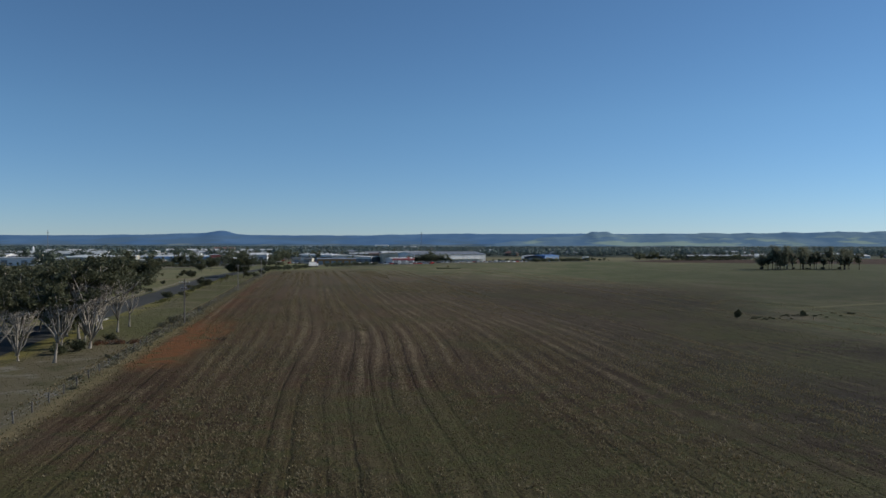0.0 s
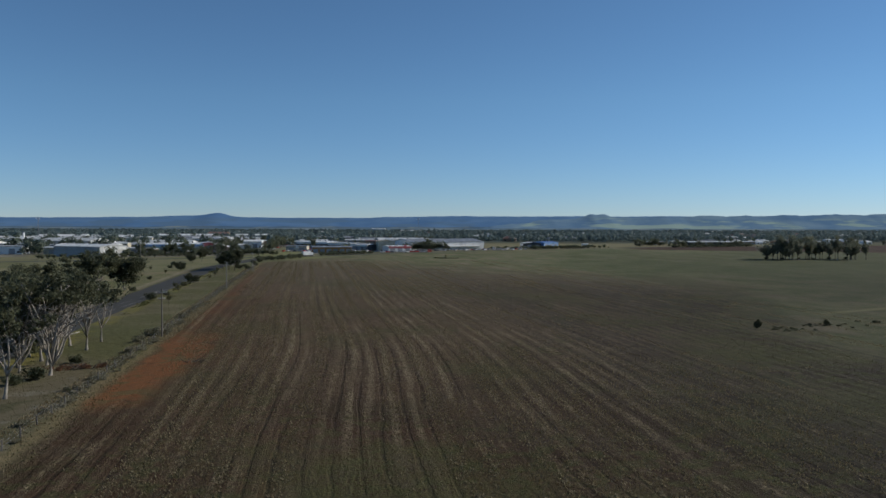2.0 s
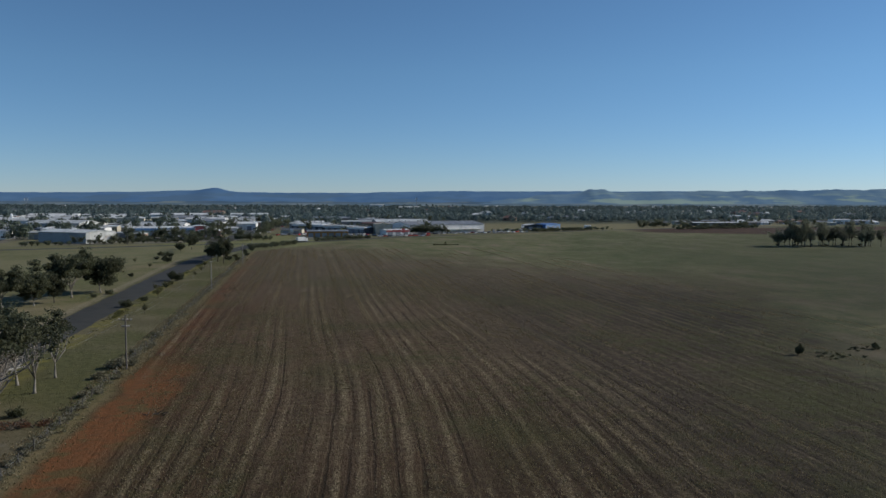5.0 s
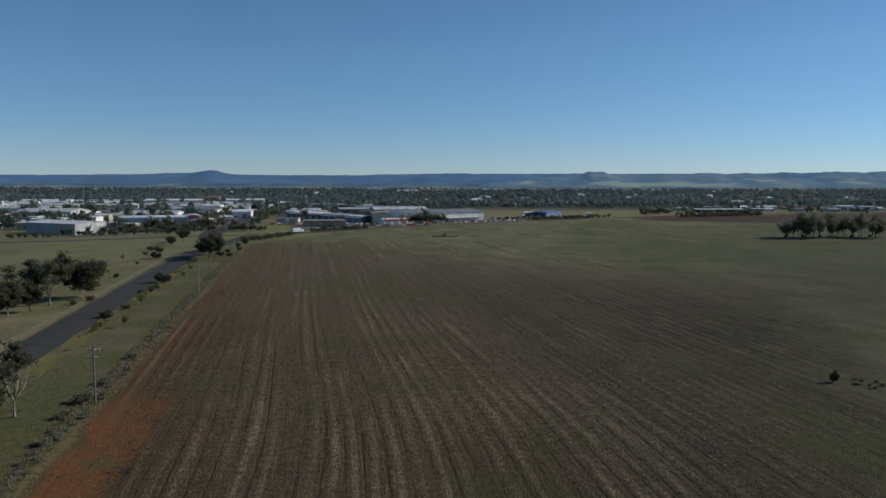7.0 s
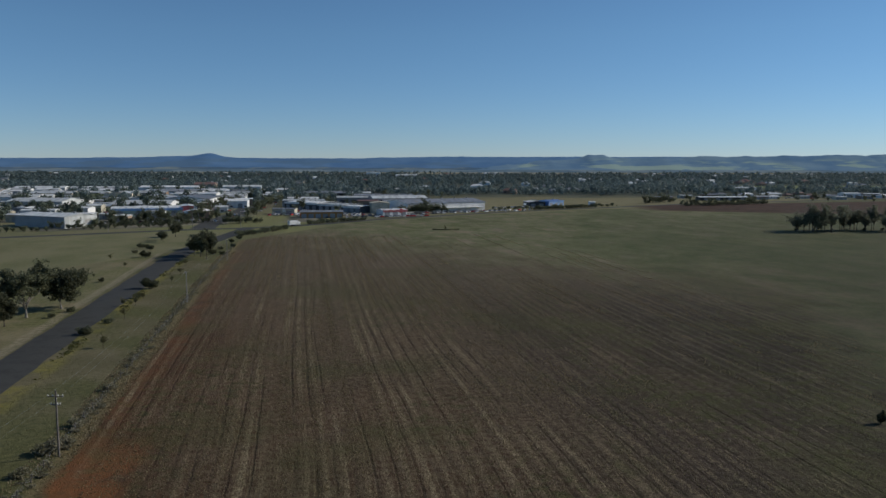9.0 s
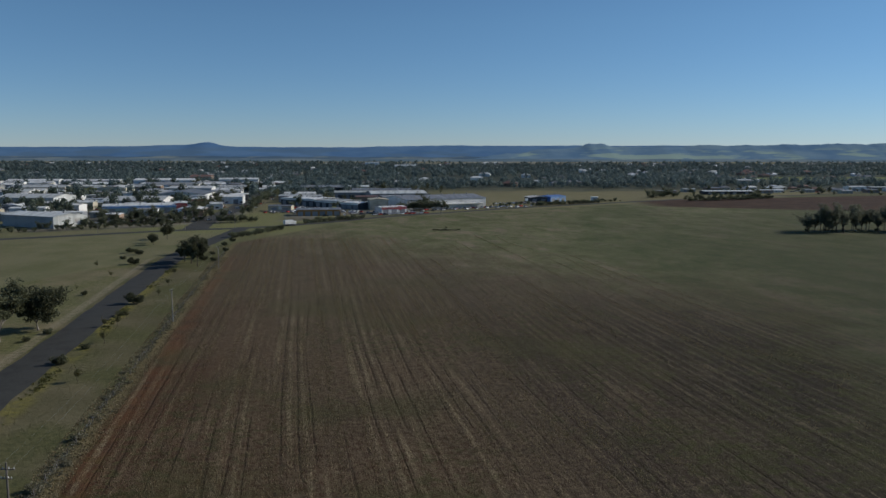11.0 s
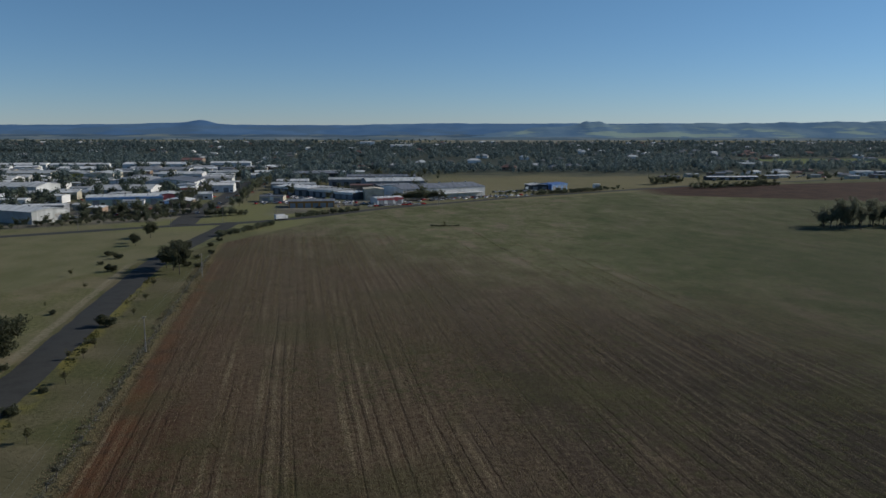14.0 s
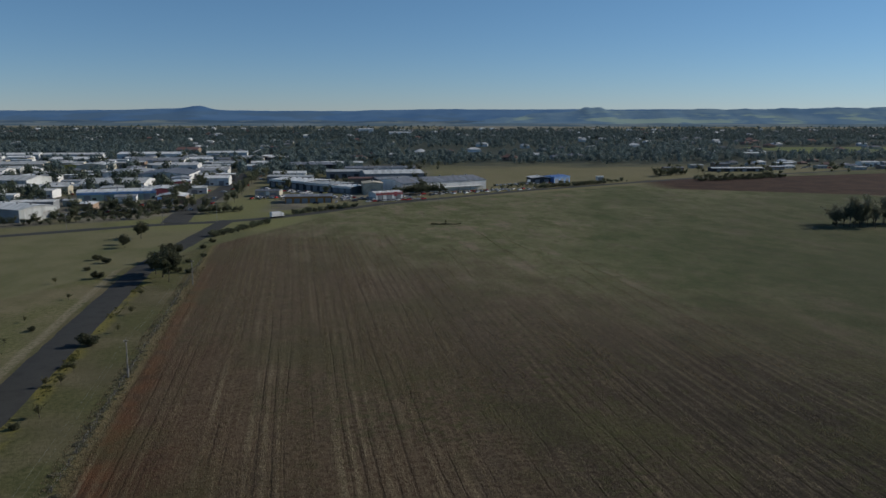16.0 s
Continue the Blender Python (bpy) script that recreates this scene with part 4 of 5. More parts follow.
for row in range(17):
    y = 612 + row * 33 + rng.uniform(-5, 5)
    x = -0.63 * y
    while x < -158 + row * 0.5:
        w, d, turn = rng.uniform(11, 34), rng.uniform(11, 22), rng.uniform(2, 13)
        spots = [(x + w * a - d * 0.12 * b, y + w * 0.12 * a + d * b) for a in (0, 0.5, 1) for b in (0, 0.5, 1)]
        if y > 612 + (x + 190) * 0.5 and rng.random() < 0.8 and all(free(p, q, 2.5) for p, q in spots):
            r, c, label = LOOKS[int(rng.integers(0, len(LOOKS)))]
            shed(label, x, y, turn, w, d, rng.uniform(3.6, 6.8), r, c, doors=int(w // 11), vents=int(rng.integers(0, 3)), pitch=rng.uniform(0.03, 0.1))
            x += w + rng.uniform(4, 16)
        else:
            x += 9
for x, y, w, d, h, r, c in ((-96, 760, 40, 22, 6, "slate", "grey"), (-60, 848, 34, 22, 6.5, "pale", "grey"), (-108, 835, 30, 22, 6, "white", "white"), (-20, 890, 46, 20, 7, "slate", "white"), (-90, 985, 60, 20, 6, "pale", "cream"),
                            (300, 935, 22, 10, 3.4, "slate", "tan"), (425, 945, 16, 10, 3.6, "white", "tan"), (460, 1000, 22, 12, 4, "pale", "cream"), (520, 940, 14, 9, 3.4, "white", "cream"), (600, 1010, 24, 12, 4, "pale", "grey"), (380, 990, 18, 12, 4, "slate", "tan"), (345, 975, 15, 10, 3.5, "pale", "cream"), (560, 955, 16, 10, 3.4, "slate", "tan"), (490, 965, 12, 9, 3.2, "grey", "cream")):
    if free(x + w / 2, y + d / 2, 8):
        shed("low commercial building among trees and yards", x, y, 4, w, d, h, r, c, doors=3, vents=1, name="commercial_building")


def house(label, w, d, h, roof, wall, far=False):
    root = new("house")
    part("wall", boxes((-w / 2, w / 2, -d / 2, d / 2, 0, h)), PALETTE[wall], root)
    bm = bmesh.new()
    e, r = 0.6, h + d * 0.22
    base = [bm.verts.new((sx * (w / 2 + e), sy * (d / 2 + e), h)) for sx, sy in ((-1, -1), (1, -1), (1, 1), (-1, 1))]
    a, b = bm.verts.new((-w / 2 + d * 0.4, 0, r)), bm.verts.new((w / 2 - d * 0.4, 0, r))
    for q in ((base[0], base[1], b, a), (base[1], base[2], b), (base[2], base[3], a, b), (base[3], base[0], a), tuple(reversed(base))):
        bm.faces.new(q)
    part("roof", bm, PALETTE[roof], root)
    for i in () if far else (-1, 0, 1):
        if i:
            win = part("window", boxes((i * w * 0.28 - 0.9, i * w * 0.28 + 0.9, -d / 2 - 0.04, -d / 2 + 0.1, 0.9, 2.1)), GLASS, root)
        else:
            part("door", boxes((-0.45, 0.45, -d / 2 - 0.04, -d / 2 + 0.1, 0, 2.05)), PALETTE["tan"], root)
    return tagged(root, label, "house", group="houses of the town")


HOUSES = [house("small house with a grey sheet roof", 14, 9, 3.0, "slate", "cream"), house("small house with a white sheet roof", 15, 9, 3.0, "white", "white"),
          house("brick house with a red tiled roof", 14, 10, 3.0, "red", "tan"), house("house with a pale sheet roof", 16, 10, 3.2, "pale", "cream")]
FAR_HOUSES = [house("far small house with a grey roof", 14, 9, 3.0, "slate", "cream", True), house("far white house with a pale roof", 15, 9, 3.4, "white", "white", True),
              house("far brick house with a red tiled roof", 14, 10, 3.0, "red", "tan", True), house("far white house among the trees", 16, 10, 3.6, "pale", "white", True)]
rng = np.random.default_rng(77)
spots = []
while len(spots) < 262:
    y = 860 + 2200 * rng.random() ** 0.8
    x = rng.uniform(-0.62, 0.62) * y
    if abs(x + 140) < 16 or (-20 < x < 330 and y < 1080) or (x > 230 and y < 960) or (x < -90 and y < 1150) or not free(x, y, 12):
        continue
    spots.append((x, y))
    claim(x - 8, y - 6, 0, 16, 12)
# the houses on the edge of the fields at the far side
for i in range(26):
    x, y = 420 + i * 9.0 + rng.uniform(-5, 5), 985 + rng.uniform(-14, 60)
    if free(x, y, 8):
        spots.append((x, y))
        claim(x - 8, y - 6, 0, 16, 12)
unplaced = {ob.name for ob in HOUSES + FAR_HOUSES}
for i, (x, y) in enumerate(spots):
    k = int(rng.integers(0, 4))
    m = (x, y, rng.choice([0, 90, 15, -12]), rng.uniform(1.0, 1.5) if y > 1120 else rng.uniform(0.7, 1.0))
    kind = FAR_HOUSES if y > 1300 else HOUSES
    if kind[k].name in unplaced:
        unplaced.discard(kind[k].name)
        put(kind[k], *m)
    else:
        put_copy(kind[k], *m)
for ob in HOUSES + FAR_HOUSES:
    assert ob.name not in unplaced


# ---- cars ----
def car(label, mat):
    root = new("car")
    prof = [(-2.2, 0.35), (-2.25, 0.75), (-2.1, 0.95), (-1.0, 1.0), (1.3, 1.02), (2.15, 0.85), (2.25, 0.6), (2.2, 0.35)]
    bm = bmesh.new()
    rows = [[bm.verts.new((x, sy, z)) for x, z in prof] for sy in (-0.88, 0.88)]
    n = len(prof)
    for i in range(n):
        bm.faces.new((rows[0][i], rows[0][(i + 1) % n], rows[1][(i + 1) % n], rows[1][i]))
    bm.faces.new(rows[1])
    bm.faces.new(rows[0][::-1])
    bmesh.ops.recalc_face_normals(bm, faces=bm.faces)
    part("body", bm, mat, root)
    cab = [(-1.7, 0.99), (-1.25, 1.45), (0.35, 1.47), (1.05, 1.01)]
    bm = bmesh.new()
    rows = [[bm.verts.new((x, sy * (0.82 if z < 1.2 else 0.68), z)) for x, z in cab] for sy in (-1, 1)]
    for i in range(4):
        bm.faces.new((rows[0][i], rows[0][(i + 1) % 4], rows[1][(i + 1) % 4], rows[1][i]))
    bm.faces.new(rows[1])
    bm.faces.new(rows[0][::-1])
    bmesh.ops.recalc_face_normals(bm, faces=bm.faces)
    part("window", bm, GLASS, root)
    part("roof", boxes((-1.2, 0.3, -0.66, 0.66, 1.472, 1.51)), mat, root)
    for sx in (-1.4, 1.4):
        for sy in (-0.8, 0.8):
            bm = bmesh.new()
            bmesh.ops.create_cone(bm, cap_ends=True, segments=10, radius1=0.33, radius2=0.33, depth=0.22, matrix=Matrix.Translation((sx, sy, 0.33)) @ Matrix.Rotation(math.pi / 2, 4, "X"))
            part("wheel", bm, RUBBER, root)
    return tagged(root, label, "car", group="parked cars")


PAINT = [worn("white_car_paint", (0.75, 0.75, 0.75), None, 0.5, 0.25), worn("silver_car_paint", (0.45, 0.46, 0.48), None, 0.5, 0.25),
         worn("dark_car_paint", (0.05, 0.06, 0.08), None, 0.5, 0.25), worn("red_car_paint", (0.45, 0.05, 0.04), None, 0.5, 0.25)]
CARS = [car(f"{c} car parked by the roadside", m) for c, m in zip(("white", "silver", "dark", "red"), PAINT)]
lots = []
for i in range(14):
    lots.append((-172 + i * 2.2, 606 + i * 9.5, 80))
for i in range(26):
    lots.append((-206 + i * 2.75, 575 + i * 1.9 + (i % 3) * 3.0, 20))
for i in range(12):
    lots.append((-14 + i * 3.4, 650 + i * 1.4, 30))
for i in range(16):
    lots.append((34 + i * 4.0, 701 + i * 2.1, 110))
for i in range(18):
    lots.append((92 + i * 3.4, 768 + i * 1.4, 100))
for i in range(12):
    lots.append((-84 + i * 4.0, 690 - i * 1.0 , 75))
for i in range(10):
    lots.append((-127 + (i % 2) * 6, 610 + i * 33, 88))
for i in range(10):
    lots.append((440 + i * 8, 965 + (i % 4) * 9, 15 * i))
for i in range(20):
    lots.append((-300 + i * 9 + (i % 4) * 4, 700 + (i % 5) * 7, 20 * i))
for i in range(16):
    lots.append((-50 + i * 4.2 + rng.uniform(-1, 1), 640 + i * 2.55 + rng.uniform(-3, 3) + (10 if i % 3 else 0), 30 * (i % 5)))
for i in range(24):
    lots.append((-104 + i * 2.1 + rng.uniform(-4, 4), 752 - i * 1.75 + rng.uniform(-16, 0), 50 + rng.uniform(-10, 10)))
for i in range(30):
    lots.append((-96 + i * 2.3 + rng.uniform(-2, 2), 676 + (i % 3) * 6 + rng.uniform(-2, 2), 80 + rng.uniform(-10, 10)))
for i in range(22):
    lots.append((22 + i * 4.6 + rng.uniform(-1, 1), 688 + i * 2.25 + (i % 2) * 8, 60 + rng.uniform(-20, 20)))
for i in range(24):
    lots.append((-100 + i * 3.2, 678 + rng.uniform(-8, 6), 90 + rng.uniform(-10, 10)))
done = 0
for i, (x, y, turn) in enumerate(lots):
    if not free(x, y, 1.5):
        continue
    k = int(rng.choice([0, 0, 0, 1, 1, 2, 3]))
    if done < 4:
        put(CARS[done], x, y, turn, z=0.12)
    else:
        put_copy(CARS[k], x + rng.uniform(-0.7, 0.7), y, turn + rng.uniform(-6, 6), z=0.12)
    done += 1

truck = put(new("truck"), -67, 571, 38, z=0.19)
part("box_body", boxes((-4.2, 2.0, -1.25, 1.25, 0.95, 3.6), bevel=0.08), PAINT[0], truck)
part("cab", boxes((2.15, 4.1, -1.15, 1.15, 0.6, 2.7), bevel=0.2), PAINT[0], truck)
part("windscreen", boxes((4.05, 4.13, -0.95, 0.95, 1.6, 2.4)), GLASS, truck)
part("chassis", boxes((-4.1, 4.0, -0.5, 0.5, 0.5, 0.94)), DARK_WALL, truck)
for sx in (-3.0, -2.0, 3.1):
    for sy in (-1.0, 1.0):
        bm = bmesh.new()
        bmesh.ops.create_cone(bm, cap_ends=True, segments=12, radius1=0.48, radius2=0.48, depth=0.3, matrix=Matrix.Translation((sx, sy, 0.48)) @ Matrix.Rotation(math.pi / 2, 4, "X"))
        part("wheel", bm, RUBBER, truck)
tagged(truck, "white box truck on the highway", "truck")

# ---- trees of the town ----
townA = tagged(gum_tree("street_tree", 61, 10.0, 0.25, 3.6, 4, 1.4, 1900, 0.34, leaf=LEAF2, bark=DARK_BARK, label="dark green street tree in the town"), group="town trees")
townB = tagged(gum_tree("street_tree", 62, 13.0, 0.28, 4.4, 5, 1.5, 2400, 0.36, leaf=LEAF2, bark=DARK_BARK, label="tall dark gum tree in the town"), group="town trees")
townC = shrub("street_shrub", 63, 4.5, 5.5, 1700, 0.28, "dense dark green shrub in the town", LEAF2)
townC["group"] = "town shrubs"
first = {0, 1, 2}
plan = []
for i in range(34):
    plan.append((int(rng.choice([0, 1, 2])), -215 + i * 2.9 + rng.uniform(-1.5, 1.5), 572 + i * 1.3 + rng.uniform(-7, 9), rng.uniform(0.5, 0.95)))
for i in range(34):  # belt in front of the sheds
    plan.append((int(rng.choice([0, 2, 2])), -238 + i * 2.9 + rng.uniform(-1.5, 1.5), 527 + i * 1.4 + rng.uniform(-3, 6), rng.uniform(0.4, 0.75)))
for i in range(34):  # hedge before the blue showroom
    plan.append((2, 120 + 2.1 * i + rng.uniform(-1, 1), 742 + 1.3 * i + rng.uniform(-2, 3), rng.uniform(0.45, 0.9)))
for i in range(24):  # shrubs on the junction island
    plan.append((int(rng.choice([0, 0, 2])), -117 + (i % 12) * 2.0 + rng.uniform(-1, 1), 588 + (i % 12) * 1.2 + (i // 12) * 5 + rng.uniform(-2, 2), rng.uniform(0.4, 0.65)))
for i in range(30):  # hedge at the corner of the field
    plan.append((2, -89 + i * 0.72 + rng.uniform(-2, 2), 499 + i * 1.75 + rng.uniform(-4, 3), rng.uniform(0.35, 0.75)))
for i in range(34):
    plan.append((2, -60 + i * 1.15 + rng.uniform(-1, 1), 588 + i * 1.15 + rng.uniform(-5, 4), rng.uniform(0.35, 0.8)))
for i in range(12):
    plan.append((0, 15 + i * 2.6, 694 + i * 1.2 + rng.uniform(-2, 2), rng.uniform(0.5, 1.0)))
for i in range(40):
    plan.append((2, 86 + i * 3.4 + rng.uniform(-2, 2), 742 + i * 1.55 + rng.uniform(-5, 16), rng.uniform(0.3, 0.75)))
for i in range(84):  # belt at the far corner of the field
    plan.append((int(rng.choice([0, 2, 2])), 284 + i * 1.25 + rng.uniform(-2, 2), 803 + i * 0.5 + rng.uniform(-4, 9), rng.uniform(0.35, 0.8)))
for i in range(22):
    plan.append((int(rng.choice([0, 2])), 262 + i * 1.9 + rng.uniform(-2, 2), 858 + i * 1.4 + rng.uniform(-4, 6), rng.uniform(0.6, 1.05)))
for i in range(60):
    plan.append((int(rng.choice([0, 1, 2])), 300 + i * 5 + rng.uniform(-4, 4), 930 + rng.uniform(-40, 70), rng.uniform(0.35, 0.8)))
for i in range(16):  # dark row in front of the white shed
    plan.append((0, 1 + i * 2.0 + rng.uniform(-0.6, 0.6), 690 + i * 1.2 + rng.uniform(-1.5, 1.5), rng.uniform(0.55, 0.85)))
for i in range(64):  # trees and bushes along the highway before the yards
    plan.append((int(rng.choice([0, 2, 2])), -204 + i * 1.1 + rng.uniform(-2, 2), 562 + i * 0.55 + rng.uniform(-5, 9), rng.uniform(0.3, 0.7)))
for i in range(46):
    plan.append((int(rng.choice([0, 1, 2])), rng.uniform(-105, 60), rng.uniform(700, 1010), rng.uniform(0.5, 0.95)))
for i in range(60):  # both sides of the avenue
    plan.append((int(rng.choice([0, 1])), -132 - (i % 30) * 1.0 + (22 if i < 30 else -14) + rng.uniform(-3, 3), 640 + (i % 30) * 17 + rng.uniform(-6, 6), rng.uniform(0.7, 1.1)))
while len(plan) < 640:
    y = rng.uniform(600, 1180)
    x = rng.uniform(-0.66, 0.1) * y
    if abs(x + 135) < 9 or (x > -120 and y < 690) or y < 610 + (x + 120) * 0.55:
        continue
    plan.append((int(rng.integers(0, 3)), x, y, rng.uniform(0.5, 1.15)))
kinds = (townA, townB, townC)
for k, x, y, size in plan:
    if not free(x, y, 1.2 if k < 2 else 0.8) or (-232 < x < -152 and 600 < y < 672 and (size > 0.6 or rng.random() < 0.6)):
        continue
    if k in first:
        first.remove(k)
        put(kinds[k], x, y, 0, size)
    else:
        put_copy(kinds[k], x, y, rng.uniform(0, 360), size, size * rng.uniform(0.75, 1.1))


# distance haze is put into the leaf colour as a pale blue-green
HAZY_WOODS = leaf_mat("haze_blue_woodland", (0.118, 0.156, 0.150), (0.142, 0.182, 0.170), (0.086, 0.118, 0.118))


# far woods: crowns of leaf sprays over the town as far as the hills
TOWN_LEAF = leaf_mat("town_leaves", (0.090, 0.115, 0.085), (0.125, 0.148, 0.108), (0.075, 0.098, 0.076))


def woods(name, count, y0, y1, label, seed, height, per, leaf, mat):
    rng = np.random.default_rng(seed)
    cs, rs = [], []
    while len(cs) < count:
        y = y1 - (y1 - y0) * math.sqrt(rng.random())
        x = rng.uniform(-0.66, 0.66) * y
        n = noise.noise((x * 0.004, y * 0.0025, seed)) + 0.25 * noise.noise((x * 0.02, y * 0.012, seed))
        if n < rng.uniform(-0.55, 0.0) or abs(x + 142 + (y - 960) * 0.06) < 8 or not free(x, y, 2.0 if name == "town_trees" else 9.0):
            continue
        if name == "town_trees" and (x > -105 or (x > -240 and y < 700) or y < 618 + (x + 190) * 0.5 or -172 < x):
            continue
        front = 70 * noise.noise((x * 0.012, 1.0, 7.0)) + 45 * noise.noise((x * 0.04, 1.0, 7.0))
        front += 260 * rng.random() ** 2.5 - 30
        if y < 1060 + 0.08 * x + front and -40 < x < 420 or (x > 420 and y < 1100 + front) or (560 < x < 1000 and 1230 < y < 1560):
            continue
        if y > 2500 and noise.noise((x * 0.0013, y * 0.007, 2.0)) > 0.32 - (y - 2500) * 0.00045:
            continue
        h = height * (0.55 + 0.95 * rng.random() ** 1.6)
        cs.append((x, y, h * 0.58))
        rs.append(h * 0.52)
    cs, rs = np.array(cs), np.array(rs)
    d = rng.normal(size=(count, per, 3))
    d /= np.linalg.norm(d, axis=2)[:, :, None]
    p = cs[:, None, :] + d * rs[:, None, None] * rng.uniform(0.35, 1.0, (count, per, 1)) * np.array([0.9, 0.9, 1.05])
    face = d + rng.normal(size=(count, per, 3)) * 0.35
    a = np.cross(face, rng.normal(size=(count, per, 3)))
    a /= np.linalg.norm(a, axis=2)[:, :, None]
    b = np.cross(a, face)
    b /= np.linalg.norm(b, axis=2)[:, :, None]
    s = leaf * rs[:, None, None] * rng.uniform(0.6, 1.3, (count, per, 1))
    v = np.stack([p - a * s, p + b * s * 0.7, p + a * s, p - b * s * 0.7], 2).reshape(-1, 3)
    f = np.arange(len(v)).reshape(-1, 4)
    return tagged(link_mesh(name, v.tolist(), f.tolist(), mat), label, "woodland", kind="stuff")


woods("woodland", 4600, 850, 2000, "dark gum woodland between the houses", 3, 8.6, 100, 0.21, HAZY_WOODS)
woods("woodland", 12500, 1900, 3750, "far dark woodland towards the hills", 4, 7.6, 28, 0.40, HAZY_WOODS)
woods("town_trees", 430, 600, 1250, "dark trees crowded between sheds and yards", 8, 8.0, 150, 0.19, TOWN_LEAF)


# ---- power poles, wires, fence ----
def power_pole(height, arms, label, mat):
    root = new("power_pole")
    bm = bmesh.new()
    bmesh.ops.create_cone(bm, cap_ends=True, segments=10, radius1=0.17, radius2=0.11, depth=height + 0.3, matrix=Matrix.Translation((0, 0, height / 2 - 0.15)))
    part("pole", bm, mat, root)
    for z, half in arms:
        arm = part("crossarm", boxes((-half, half, -0.17, -0.05, z, z + 0.14), bevel=0.02), WOOD, root)
        for i in (-0.92, -0.35, 0.35, 0.92):
            bm = bmesh.new()
            bmesh.ops.create_cone(bm, cap_ends=True, segments=8, radius1=0.07, radius2=0.04, depth=0.22, matrix=Matrix.Translation((i * half, -0.11, z + 0.25)))
            part("insulator", bm, WHITE_METAL, arm)
    return tagged(root, label, "power pole")


WHITE_BARK = worn("bleached_dead_wood", (0.62, 0.58, 0.52), None, 1.0, 0.8)
DEAD_LEAF = leaf_mat("dead_brown_leaves", (0.12, 0.055, 0.030), (0.17, 0.085, 0.045), (0.08, 0.045, 0.03))
POLE_WOOD = worn("grey_pole_timber", (0.15, 0.135, 0.12), None, 1.5, 0.9)
PALE_POLE = worn("pale_concrete_pole", (0.27, 0.255, 0.235), None, 1.5, 0.8)
x1, y1 = on_line(-27.4, 173)
put(power_pole(9.6, ((8.7, 1.15), (7.5, 0.7)), "weathered timber power pole with crossarms", POLE_WOOD), x1, y1, -6)
x2, y2 = on_line(-27.6, 295.7)
put(power_pole(9.2, ((8.9, 0.5),), "slim pale power pole beside the fence", PALE_POLE), x2, y2, -6)
x3, y3 = on_line(-25.6, 396)
put(power_pole(9.0, ((8.6, 0.6),), "slim pale power pole at the end of the fence", PALE_POLE), x3, y3, -6)
x0, y0 = on_line(-45, 60)


def wire(a, b, sag, label):
    pts = [Vector(a).lerp(Vector(b), i / 24) - Vector((0, 0, sag * 4 * (i / 24) * (1 - i / 24))) for i in range(25)]
    return tagged(link_mesh("power_line", *tube(pts, [0.006] * 25, 4), GREY_METAL), label, "power line")


for dx in (-0.9, 0.9):
    wire((x1 + dx, y1, 9.05), (x0 + dx, y0, 9.0), 1.2, "thin sagging wire leaving the power pole")
    wire((x1 + dx, y1, 9.05), (x2 + dx * 0.45, y2, 9.2), 1.4, "thin sagging wire between the power poles")
    wire((x2 + dx * 0.45, y2, 9.2), (x3 + dx * 0.5, y3, 8.9), 1.2, "thin sagging wire between the power poles")

fence = tagged(new("fence"), "old wire fence with weathered timber posts along the field", "fence")
bm = boxes((-0.07, 0.07, -0.07, 0.07, -0.1, 1.25), bevel=0.02)
me = bpy.data.meshes.new("post")
bm.to_mesh(me)
bm.free()
me.materials.append(POLE_WOOD)
rng = np.random.default_rng(9)
for i in range(84):
    s = 44 + i * 5.0
    x, y = on_line(-28.2, s)
    p = new("post", me)
    p.parent = fence
    p.matrix_basis = pose(x, y, 0, rng.normal() * 3, rng.normal() * 3, rng.uniform(0, 40)) @ Matrix.Diagonal((1, 1, rng.uniform(0.85, 1.1), 1))
for z in (0.4, 0.75, 1.1):
    a, b = on_line(-28.2, 44), on_line(-28.2, 459)
    link_mesh("wire", *tube([(*a, z), (*b, z)], [0.006, 0.006], 4), GREY_METAL, fence)

# dead branches on the red soil
log = new("fallen_branch")
r2 = np.random.default_rng(3)
for i in range(9):
    p, r = limb(r2, (r2.normal() * 0.8, r2.normal() * 0.35, 0.1), (r2.normal(), r2.normal() * 0.4, 0.25), 2.0, 0.13, 0.25, 5)
    link_mesh("branch", *tube(p, r, 5), DARK_BARK, log)
put(log, -33.4, 139.2, 15, 0.6)
tagged(log, "heap of dead dark branches on red soil", "branches")

# a pale dead log and a heap of brush under the gums
lg = new("fallen_log")
p, r = limb(r2, (-2.4, 0, 0.25), (1, 0.12, 0.02), 5.0, 0.24, 0.06, 7)
link_mesh("log", *tube(p, r, 8), WHITE_BARK, lg, smooth=True)
p, r = limb(r2, p[3], (0.5, 0.7, 0.4), 1.8, 0.1, 0.12, 5)
link_mesh("branch", *tube(p, r, 6), WHITE_BARK, lg, smooth=True)
put(lg, -66, 168, 20)
tagged(lg, "bleached white fallen log under the gums", "log")
brush = new("brush_heap")
for i in range(60):
    q = (r2.normal() * 2.4, r2.normal() * 0.9, 0.08)
    p, r = limb(r2, q, (r2.normal(), r2.normal() * 0.5, 0.3), r2.uniform(0.8, 2.2), 0.05, 0.2, 4)
    link_mesh("twig", *tube(p, r, 4), DARK_BARK, brush)
link_mesh("dead_leaves", *leaves(r2, [(r2.normal() * 2.4, r2.normal() * 0.9, 0.25) for _ in range(20)], [0.7] * 20, 900, 0.14), DEAD_LEAF, brush)
put(brush, -49.5, 134.4, 8)
